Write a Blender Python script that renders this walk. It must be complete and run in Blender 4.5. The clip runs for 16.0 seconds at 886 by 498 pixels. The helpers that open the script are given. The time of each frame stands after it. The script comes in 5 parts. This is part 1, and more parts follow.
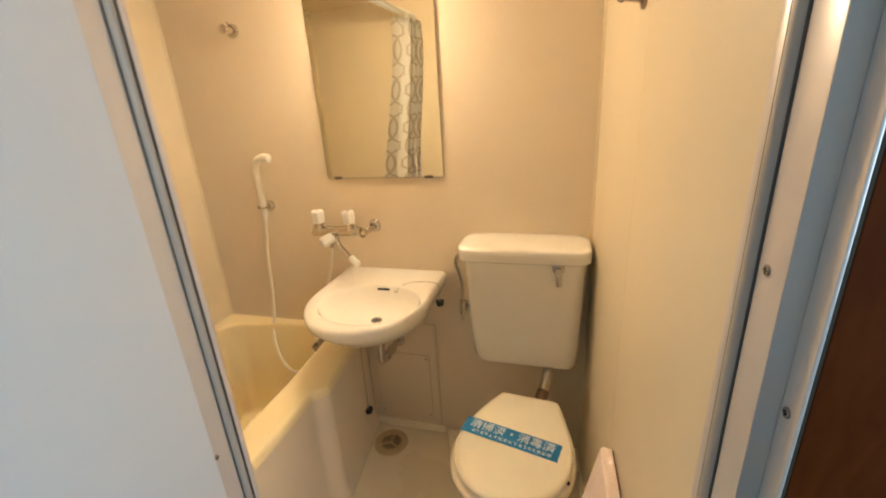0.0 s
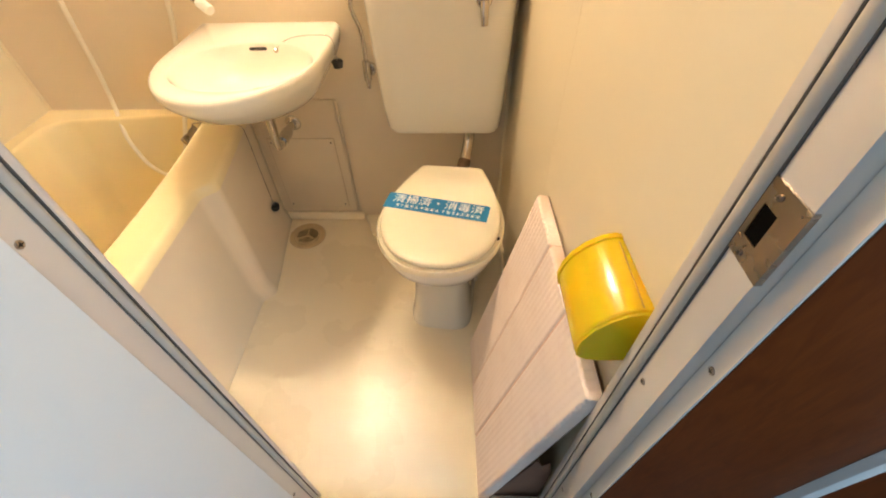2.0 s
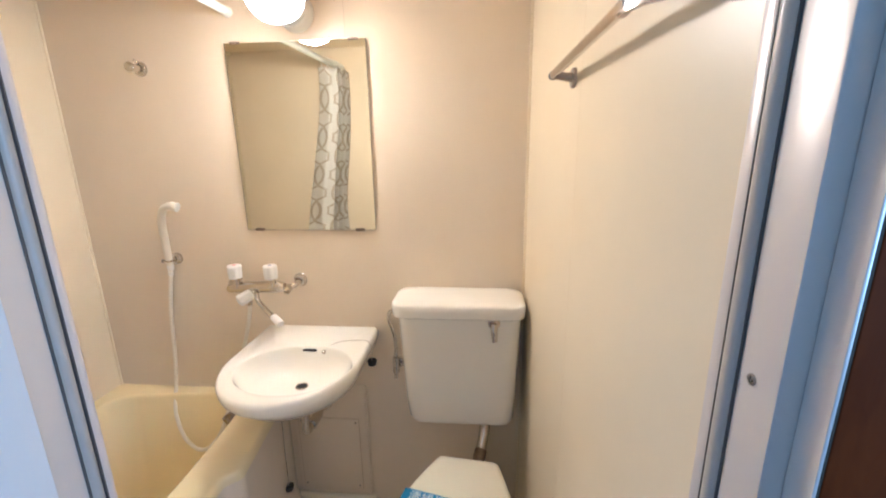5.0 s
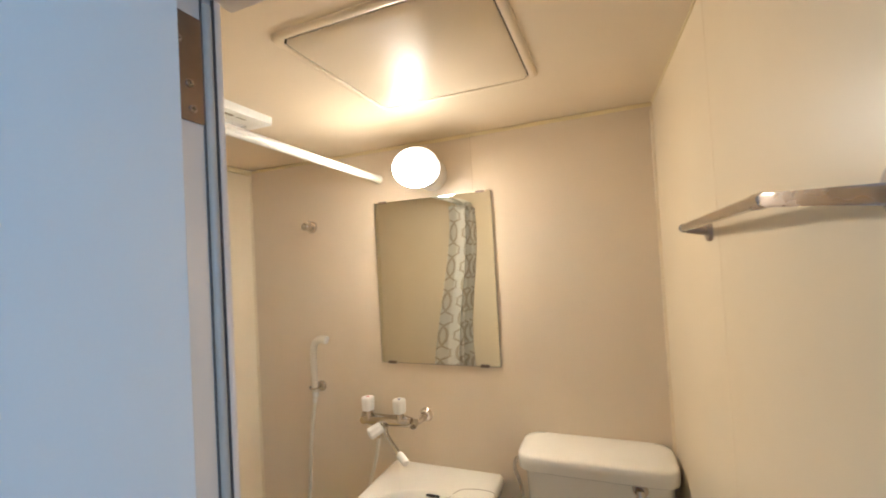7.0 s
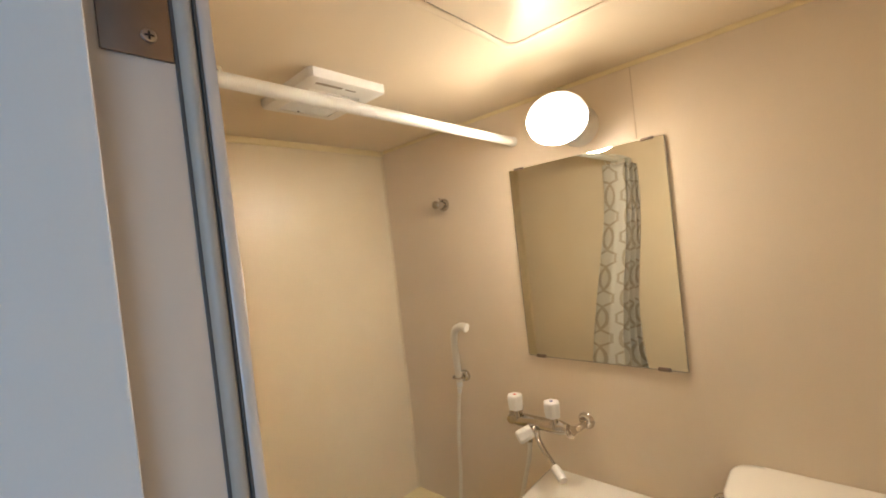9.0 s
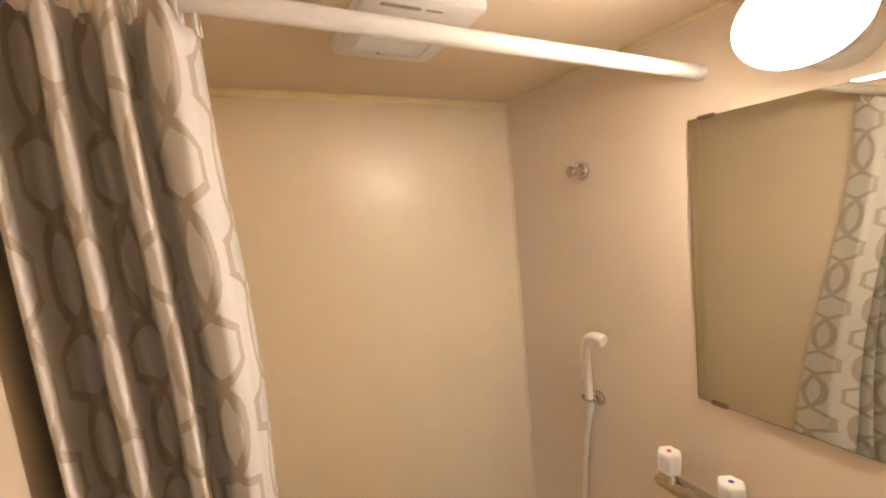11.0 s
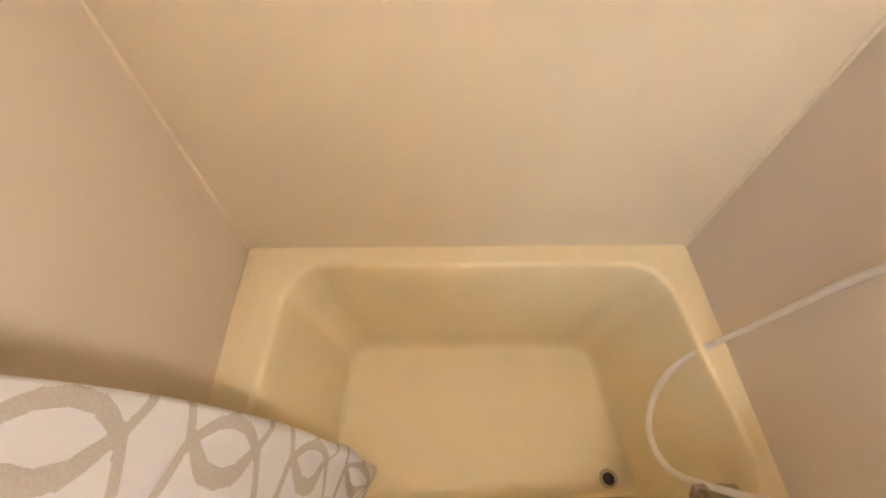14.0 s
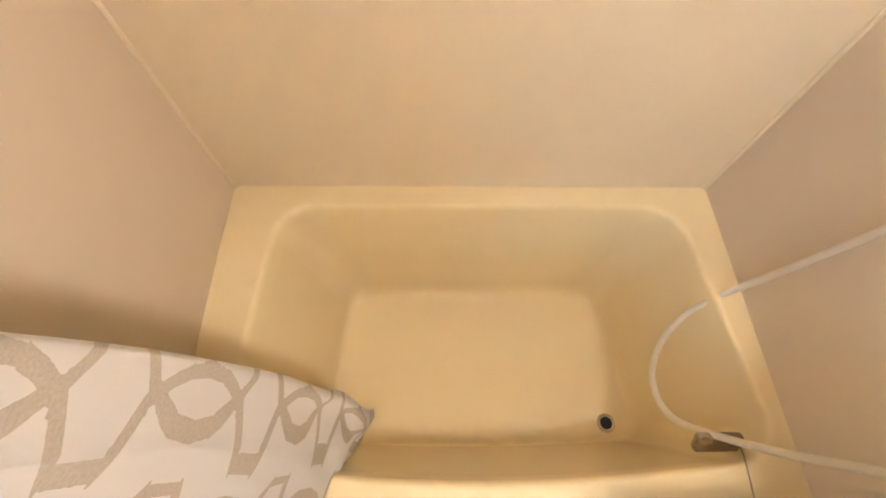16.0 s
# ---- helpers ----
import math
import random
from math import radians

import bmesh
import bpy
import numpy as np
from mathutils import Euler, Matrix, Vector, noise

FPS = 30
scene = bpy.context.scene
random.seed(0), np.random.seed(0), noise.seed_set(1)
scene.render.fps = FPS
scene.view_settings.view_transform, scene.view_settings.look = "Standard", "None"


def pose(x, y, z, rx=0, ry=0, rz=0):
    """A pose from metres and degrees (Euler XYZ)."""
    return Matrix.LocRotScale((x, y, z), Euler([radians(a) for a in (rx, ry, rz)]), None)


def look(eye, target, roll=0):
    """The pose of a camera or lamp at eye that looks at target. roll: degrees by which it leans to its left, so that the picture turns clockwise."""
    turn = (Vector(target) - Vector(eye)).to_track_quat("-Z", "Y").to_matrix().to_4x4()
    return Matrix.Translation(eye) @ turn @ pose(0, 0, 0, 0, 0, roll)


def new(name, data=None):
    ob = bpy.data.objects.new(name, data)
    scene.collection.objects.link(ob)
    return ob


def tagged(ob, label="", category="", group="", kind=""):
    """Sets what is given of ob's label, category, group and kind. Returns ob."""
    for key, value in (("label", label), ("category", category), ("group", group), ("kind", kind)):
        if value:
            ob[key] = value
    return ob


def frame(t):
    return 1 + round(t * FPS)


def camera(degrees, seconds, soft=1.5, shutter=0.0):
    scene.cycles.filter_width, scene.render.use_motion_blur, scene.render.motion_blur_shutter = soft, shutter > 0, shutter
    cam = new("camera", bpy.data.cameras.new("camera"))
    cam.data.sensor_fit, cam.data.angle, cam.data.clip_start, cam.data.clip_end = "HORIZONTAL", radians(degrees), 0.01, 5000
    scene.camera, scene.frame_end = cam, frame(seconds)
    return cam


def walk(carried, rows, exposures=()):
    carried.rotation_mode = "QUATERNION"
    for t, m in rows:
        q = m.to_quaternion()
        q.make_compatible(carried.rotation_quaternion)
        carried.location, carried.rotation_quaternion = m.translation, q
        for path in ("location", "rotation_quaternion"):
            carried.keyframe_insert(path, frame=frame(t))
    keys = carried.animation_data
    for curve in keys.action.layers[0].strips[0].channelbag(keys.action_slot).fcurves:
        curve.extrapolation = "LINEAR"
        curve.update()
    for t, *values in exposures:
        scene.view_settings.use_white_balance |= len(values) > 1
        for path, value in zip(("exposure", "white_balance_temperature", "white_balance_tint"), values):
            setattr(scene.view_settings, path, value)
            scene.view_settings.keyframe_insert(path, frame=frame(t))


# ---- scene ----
cam = camera(93.9, 16.0, soft=1.8, shutter=0.3)
PATH = [
    (0, (0.457, 0.218, 1.406), (-0.084, 2.027, 0.745), -3.6),
    (0.5, (0.44, 0.286, 1.368), (0.1, 2.038, 0.467), -3.5),
    (1, (0.399, 0.319, 1.317), (0.214, 1.954, 0.18), -2.8),
    (1.5, (0.385, 0.321, 1.264), (0.292, 1.816, -0.062), -2.0),
    (2, (0.383, 0.315, 1.221), (0.329, 1.685, -0.235), -1.4),
    (2.5, (0.383, 0.314, 1.197), (0.336, 1.644, -0.296), -1.1),
    (3, (0.38, 0.312, 1.21), (0.322, 1.705, -0.224), -1.0),
    (3.5, (0.386, 0.296, 1.262), (0.307, 1.839, -0.008), -0.9),
    (4, (0.393, 0.273, 1.328), (0.287, 1.983, 0.297), -0.8),
    (4.5, (0.414, 0.27, 1.39), (0.262, 2.115, 0.633), -1.1),
    (4.7, (0.411, 0.266, 1.412), (0.251, 2.152, 0.768), -1.0),
    (6.8, (0.424, 0.246, 1.536), (-0.227, 2.137, 1.579), -2.7),
    (7, (0.417, 0.253, 1.537), (-0.325, 2.11, 1.59), -3.2),
    (7.5, (0.38, 0.283, 1.528), (-0.578, 2.038, 1.587), -4.0),
    (8, (0.359, 0.364, 1.551), (-0.785, 2.004, 1.574), -5.0),
    (8.5, (0.342, 0.439, 1.569), (-0.924, 1.987, 1.542), -6.0),
    (8.7, (0.338, 0.451, 1.556), (-0.961, 1.971, 1.526), -6.2),
    (10.8, (0.153, 0.716, 1.629), (-1.579, 1.707, 1.504), -5.7),
    (11, (0.137, 0.757, 1.62), (-1.641, 1.657, 1.45), -5.1),
    (11.5, (0.075, 0.845, 1.652), (-1.766, 1.523, 1.267), -4.1),
    (12, (0.011, 0.878, 1.601), (-1.84, 1.311, 0.977), -1.3),
    (13, (-0.325, 0.997, 1.508), (-1.862, 1.153, 0.238), -1.1),
    (13.5, (-0.412, 1.041, 1.444), (-1.725, 1.091, -0.064), -0.9),
    (14, (-0.468, 1.011, 1.376), (-1.577, 1.054, -0.288), 1.4),
    (14.5, (-0.485, 1.017, 1.33), (-1.462, 1.036, -0.414), 1.6),
    (15, (-0.491, 1.019, 1.313), (-1.394, 1.039, -0.472), 2.2),
    (15.5, (-0.485, 1.009, 1.309), (-1.373, 1.049, -0.483), 3.3),
    (16, (-0.49, 1.01, 1.312), (-1.381, 1.054, -0.478), 2.6),
]

EXPOSURES = [(0.0, 0.0, 7200, 13), (0.5, 0.22, 5550, 14), (1.0, 0.40, 5300, 15), (1.5, 0.49, 5700, 15), (2.0, 0.66, 6900, 12), (2.5, 0.70, 10400, 18), (3.0, 0.67, 11600, 16), (3.5, 0.63, 7700, 14),
             (4.0, 0.48, 5800, 13), (4.5, 0.37, 4950, 14), (7.0, -0.26, 5400, 10), (7.5, -0.34, 6050, 9), (8.0, -0.43, 6400, 11), (8.5, -0.48, 5850, 11), (11.0, -0.38, 6050, 21), (12.0, -0.26, 5600, 22),
             (13.0, -0.10, 5550, 18), (14.0, 0.13, 5350, 17), (14.5, 0.25, 5450, 18), (16.0, 0.34, 5500, 17)]
walk(cam, [(t, look(eye, target, roll)) for t, eye, target, roll in PATH], EXPOSURES)

# ---- world and lights ----
world = bpy.data.worlds.new("world")
scene.world = world
world.use_nodes = True
sky = world.node_tree.nodes.new("ShaderNodeTexSky")
sky.sky_type, sky.sun_disc, sky.sun_elevation, sky.sun_rotation = "NISHITA", False, radians(40), radians(120)
world.node_tree.links.new(sky.outputs[0], world.node_tree.nodes["Background"].inputs[0])
world.node_tree.nodes["Background"].inputs[1].default_value = 0.1

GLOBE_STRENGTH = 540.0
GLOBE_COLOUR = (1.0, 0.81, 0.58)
DAY_WATTS = 17.0

# unseen window, assumed from the bluish light on the door and frame
day = new("window_daylight", bpy.data.lights.new("window_daylight", "AREA"))
day.data.shape, day.data.size, day.data.size_y = "RECTANGLE", 0.85, 0.95
day.data.energy, day.data.color = DAY_WATTS, (0.42, 0.72, 1.0)
day.matrix_world = look((1.62, -0.45, 1.55), (0.0, -0.45, 1.55))


# ---- materials ----
def material(name, colour, rough=0.5, metal=0.0, spec=0.5, coat=0.0, mottle=0.0, mottle_scale=6.0, bump=0.0, bump_scale=60.0,
             stain=None, stain_scale=2.5, stain_amount=0.0, rough_var=0.0):
    """A surface with fine grain, soft mottling, stains and relief at real size."""
    m = bpy.data.materials.new(name)
    m.use_nodes = True
    nt = m.node_tree
    b = nt.nodes["Principled BSDF"]
    b.inputs["Base Color"].default_value = (*colour, 1)
    b.inputs["Roughness"].default_value = rough
    b.inputs["Metallic"].default_value = metal
    b.inputs["Specular IOR Level"].default_value = spec
    b.inputs["Coat Weight"].default_value = coat
    b.inputs["Coat Roughness"].default_value = 0.12
    co = nt.nodes.new("ShaderNodeTexCoord")
    last = None
    if mottle > 0:
        n = nt.nodes.new("ShaderNodeTexNoise")
        n.inputs["Scale"].default_value, n.inputs["Detail"].default_value = mottle_scale, 6
        nt.links.new(co.outputs["Object"], n.inputs["Vector"])
        mix = nt.nodes.new("ShaderNodeMix")
        mix.data_type = "RGBA"
        mix.inputs[6].default_value = (*[c * (1 - mottle) for c in colour], 1)
        mix.inputs[7].default_value = (*[min(1, c * (1 + mottle)) for c in colour], 1)
        nt.links.new(n.outputs["Fac"], mix.inputs[0])
        last = mix.outputs[2]
        if rough_var > 0:
            r = nt.nodes.new("ShaderNodeMapRange")
            r.inputs["To Min"].default_value, r.inputs["To Max"].default_value = rough - rough_var, rough + rough_var
            nt.links.new(n.outputs["Fac"], r.inputs["Value"])
            nt.links.new(r.outputs[0], b.inputs["Roughness"])
    if stain and stain_amount > 0:
        n2 = nt.nodes.new("ShaderNodeTexNoise")
        n2.inputs["Scale"].default_value, n2.inputs["Detail"].default_value = stain_scale, 8
        n2.inputs["Roughness"].default_value = 0.65
        nt.links.new(co.outputs["Object"], n2.inputs["Vector"])
        ramp = nt.nodes.new("ShaderNodeMapRange")
        ramp.inputs["From Min"].default_value, ramp.inputs["From Max"].default_value = 0.52, 0.75
        ramp.inputs["To Max"].default_value = stain_amount
        nt.links.new(n2.outputs["Fac"], ramp.inputs["Value"])
        mix2 = nt.nodes.new("ShaderNodeMix")
        mix2.data_type = "RGBA"
        mix2.inputs[6].default_value = (*colour, 1)
        mix2.inputs[7].default_value = (*stain, 1)
        nt.links.new(ramp.outputs[0], mix2.inputs[0])
        if last:
            nt.links.new(last, mix2.inputs[6])
        last = mix2.outputs[2]
    if last:
        nt.links.new(last, b.inputs["Base Color"])
    if bump > 0:
        n3 = nt.nodes.new("ShaderNodeTexNoise")
        n3.inputs["Scale"].default_value, n3.inputs["Detail"].default_value = bump_scale, 3
        nt.links.new(co.outputs["Object"], n3.inputs["Vector"])
        bp = nt.nodes.new("ShaderNodeBump")
        bp.inputs["Strength"].default_value, bp.inputs["Distance"].default_value = bump, 0.002
        nt.links.new(n3.outputs["Fac"], bp.inputs["Height"])
        nt.links.new(bp.outputs[0], b.inputs["Normal"])
    return m


PANEL = material("cream_wall_panel", (0.82, 0.708, 0.508), 0.34, spec=0.4, coat=0.04, mottle=0.045, mottle_scale=5, bump=0.12, bump_scale=9, rough_var=0.05, stain=(0.76, 0.60, 0.36), stain_amount=0.3, stain_scale=2)
PANELFAR = material("pinkish_cream_wall_panel", (0.78, 0.666, 0.508), 0.34, spec=0.4, coat=0.04, mottle=0.045, mottle_scale=5, bump=0.12, bump_scale=9, rough_var=0.05, stain=(0.76, 0.60, 0.36), stain_amount=0.3, stain_scale=2)
CEIL = material("cream_ceiling_panel", (0.81, 0.69, 0.51), 0.42, spec=0.3, mottle=0.045, mottle_scale=5, bump=0.12, bump_scale=9, rough_var=0.05, stain=(0.76, 0.60, 0.36), stain_amount=0.3, stain_scale=2)
TRIM = material("cream_trim", (0.86, 0.735, 0.44), 0.3, mottle=0.04)
JOINT = material("joint_sealant", (0.62, 0.50, 0.35), 0.6, mottle=0.2, mottle_scale=30)
SEAM = material("panel_seam", (0.80, 0.688, 0.495), 0.5, mottle=0.08, mottle_scale=20)
# near-black paint for the unlit inside of the bolt hole
HOLE = material("dark_hole", (0.006, 0.005, 0.004), 0.95, spec=0.0)
# solid dark colour for the shade in the hatch gap and frame joint
GAP = material("dark_gap", (0.05, 0.035, 0.02), 0.8)
FLOOR = material("cream_floor", (0.90, 0.805, 0.625), 0.28, spec=0.4, coat=0.06, mottle=0.04, mottle_scale=4, bump=0.15, bump_scale=12, rough_var=0.06, stain=(0.70, 0.60, 0.42), stain_amount=0.02, stain_scale=3)
TUB = material("cream_bathtub_plastic", (0.93, 0.79, 0.475), 0.16, coat=0.6, mottle=0.03, mottle_scale=4, bump=0.08, bump_scale=10, rough_var=0.05, stain=(0.74, 0.58, 0.34), stain_amount=0.12, stain_scale=2.5)
TUB.node_tree.nodes["Principled BSDF"].inputs["Coat Roughness"].default_value = 0.10
APRON = material("pinkish_cream_apron", (0.88, 0.755, 0.575), 0.24, coat=0.15, mottle=0.035, mottle_scale=4, bump=0.1, bump_scale=10, rough_var=0.05)
CERAMIC = material("ivory_ceramic", (0.86, 0.82, 0.72), 0.10, coat=0.3, mottle=0.015, mottle_scale=6)
LIDPLASTIC = material("ivory_plastic", (0.85, 0.79, 0.62), 0.22, mottle=0.02, mottle_scale=8)
WHITE = material("white_plastic", (0.84, 0.82, 0.77), 0.32, mottle=0.02, mottle_scale=12)
CHROME = material("chrome", (0.60, 0.56, 0.51), 0.14, metal=1.0, mottle=0.12, mottle_scale=40, rough_var=0.06)
STEEL = material("brushed_steel", (0.42, 0.36, 0.31), 0.28, metal=1.0, mottle=0.12, mottle_scale=30, rough_var=0.08)
ALU = material("aluminium", (0.62, 0.62, 0.61), 0.36, metal=0.85, mottle=0.08, mottle_scale=25, rough_var=0.06)
BRONZE = material("dark_hinge_metal", (0.24, 0.18, 0.14), 0.4, metal=0.9, mottle=0.2, mottle_scale=40, rough_var=0.08)
GASKET = material("grey_gasket", (0.48, 0.43, 0.37), 0.38, mottle=0.15, mottle_scale=30)
GASKET_DARK = material("dark_gasket", (0.10, 0.085, 0.075), 0.5, mottle=0.15, mottle_scale=30)
FRAMEWHITE = material("off_white_frame", (0.73, 0.67, 0.62), 0.33, metal=0.3, mottle=0.03, mottle_scale=8, bump=0.05)
DOORWHITE = material("white_door_panel", (0.80, 0.80, 0.80), 0.42, mottle=0.02, mottle_scale=5, bump=0.06, bump_scale=20)
# rubber, and the darkness inside drain holes, slots and screw crosses
BLACK = material("black_rubber_and_holes", (0.012, 0.011, 0.010), 0.45, mottle=0.2, mottle_scale=30)
# darker copy of the yellow, carrying the shade of the hinge groove
YELLOW_SHADE = material("shaded_yellow_plastic", (0.62, 0.36, 0.004), 0.4, mottle=0.05, mottle_scale=20)
YELLOW = material("yellow_plastic", (0.90, 0.60, 0.008), 0.24, coat=0.2, mottle=0.02, mottle_scale=10)
YELLOW.node_tree.nodes["Principled BSDF"].inputs["Subsurface Weight"].default_value = 0.35
YELLOW.node_tree.nodes["Principled BSDF"].inputs["Subsurface Scale"].default_value = 0.03
MATBACK = material("brown_mat_base_and_gap", (0.30, 0.16, 0.11), 0.7, mottle=0.2, mottle_scale=30)
BLUE = material("blue_paper", (0.005, 0.21, 0.50), 0.5, mottle=0.06, mottle_scale=40)
PRINT = material("white_print", (0.86, 0.87, 0.86), 0.5)
RED = material("red_mark", (0.65, 0.06, 0.02), 0.4)
NAVY = material("navy_mark", (0.03, 0.05, 0.25), 0.4)
GREYPRINT = material("grey_print", (0.35, 0.30, 0.24), 0.6)
WALLPAPER = material("white_wallpaper", (0.78, 0.77, 0.75), 0.8, mottle=0.03, bump=0.3, bump_scale=120)
OUTFLOOR = material("brown_floor", (0.10, 0.045, 0.02), 0.4, mottle=0.3, mottle_scale=9)
HOSE = material("cream_hose", (0.84, 0.78, 0.66), 0.35, mottle=0.03, mottle_scale=30)
DRAINPLATE = material("beige_drain_plate", (0.62, 0.47, 0.27), 0.45, mottle=0.12, mottle_scale=30)


def wood_material():
    m = material("brown_stained_wood", (0.13, 0.035, 0.012), 0.5, spec=0.12)
    nt = m.node_tree
    b = nt.nodes["Principled BSDF"]
    co = nt.nodes.new("ShaderNodeTexCoord")
    mp = nt.nodes.new("ShaderNodeMapping")
    mp.inputs["Scale"].default_value = (22, 22, 6)
    n = nt.nodes.new("ShaderNodeTexNoise")
    n.inputs["Scale"].default_value, n.inputs["Detail"].default_value, n.inputs["Distortion"].default_value = 3.0, 8, 1.2
    ramp = nt.nodes.new("ShaderNodeValToRGB")
    ramp.color_ramp.elements[0].color, ramp.color_ramp.elements[0].position = (0.105, 0.021, 0.004, 1), 0.25
    ramp.color_ramp.elements[1].color, ramp.color_ramp.elements[1].position = (0.17, 0.038, 0.007, 1), 0.8
    nt.links.new(co.outputs["Object"], mp.inputs["Vector"])
    nt.links.new(mp.outputs[0], n.inputs["Vector"])
    nt.links.new(n.outputs["Fac"], ramp.inputs[0])
    nt.links.new(ramp.outputs[0], b.inputs["Base Color"])
    bp = nt.nodes.new("ShaderNodeBump")
    bp.inputs["Strength"].default_value, bp.inputs["Distance"].default_value = 0.08, 0.001
    nt.links.new(n.outputs["Fac"], bp.inputs["Height"])
    nt.links.new(bp.outputs[0], b.inputs["Normal"])
    return m


WOOD = wood_material()


def mirror_material():
    m = bpy.data.materials.new("mirror_glass")
    m.use_nodes = True
    b = m.node_tree.nodes["Principled BSDF"]
    b.inputs["Base Color"].default_value = (0.83, 0.84, 0.74, 1)
    b.inputs["Metallic"].default_value, b.inputs["Roughness"].default_value = 1.0, 0.015
    return m


MIRROR = mirror_material()


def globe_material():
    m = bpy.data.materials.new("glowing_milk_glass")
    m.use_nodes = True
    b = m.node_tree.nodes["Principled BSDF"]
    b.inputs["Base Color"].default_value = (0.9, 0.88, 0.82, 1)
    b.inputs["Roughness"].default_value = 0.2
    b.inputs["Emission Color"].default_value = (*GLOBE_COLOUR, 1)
    # falloff put into the glow: front and bottom strongest, socket end and crown least
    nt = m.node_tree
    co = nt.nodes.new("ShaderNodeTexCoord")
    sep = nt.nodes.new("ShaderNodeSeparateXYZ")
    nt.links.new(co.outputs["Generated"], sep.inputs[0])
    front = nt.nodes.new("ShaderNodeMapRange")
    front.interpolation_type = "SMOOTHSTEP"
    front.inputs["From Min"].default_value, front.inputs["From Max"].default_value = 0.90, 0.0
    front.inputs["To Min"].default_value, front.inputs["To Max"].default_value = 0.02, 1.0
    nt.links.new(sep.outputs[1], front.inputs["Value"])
    # dim crown and back keep the nearby ceiling and wall from burning out
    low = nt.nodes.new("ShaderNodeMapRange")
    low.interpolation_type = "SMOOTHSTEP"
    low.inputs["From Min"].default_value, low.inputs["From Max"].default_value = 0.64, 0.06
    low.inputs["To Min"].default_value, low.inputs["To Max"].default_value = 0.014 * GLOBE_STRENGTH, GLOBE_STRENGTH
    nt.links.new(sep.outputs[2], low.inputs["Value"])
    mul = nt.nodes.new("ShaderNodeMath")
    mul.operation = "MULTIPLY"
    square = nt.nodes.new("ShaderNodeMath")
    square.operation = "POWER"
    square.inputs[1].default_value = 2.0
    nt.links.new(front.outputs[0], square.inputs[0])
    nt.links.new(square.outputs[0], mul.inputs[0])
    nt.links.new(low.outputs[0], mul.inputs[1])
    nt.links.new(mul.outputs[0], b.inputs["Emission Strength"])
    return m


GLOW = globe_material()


def chain(nt, op, a, b=None, c=None):
    n = nt.nodes.new("ShaderNodeMath")
    n.operation = op
    for i, v in enumerate((a, b, c)):
        if v is None:
            continue
        if isinstance(v, (int, float)):
            n.inputs[i].default_value = v
        else:
            nt.links.new(v, n.inputs[i])
    return n.outputs[0]


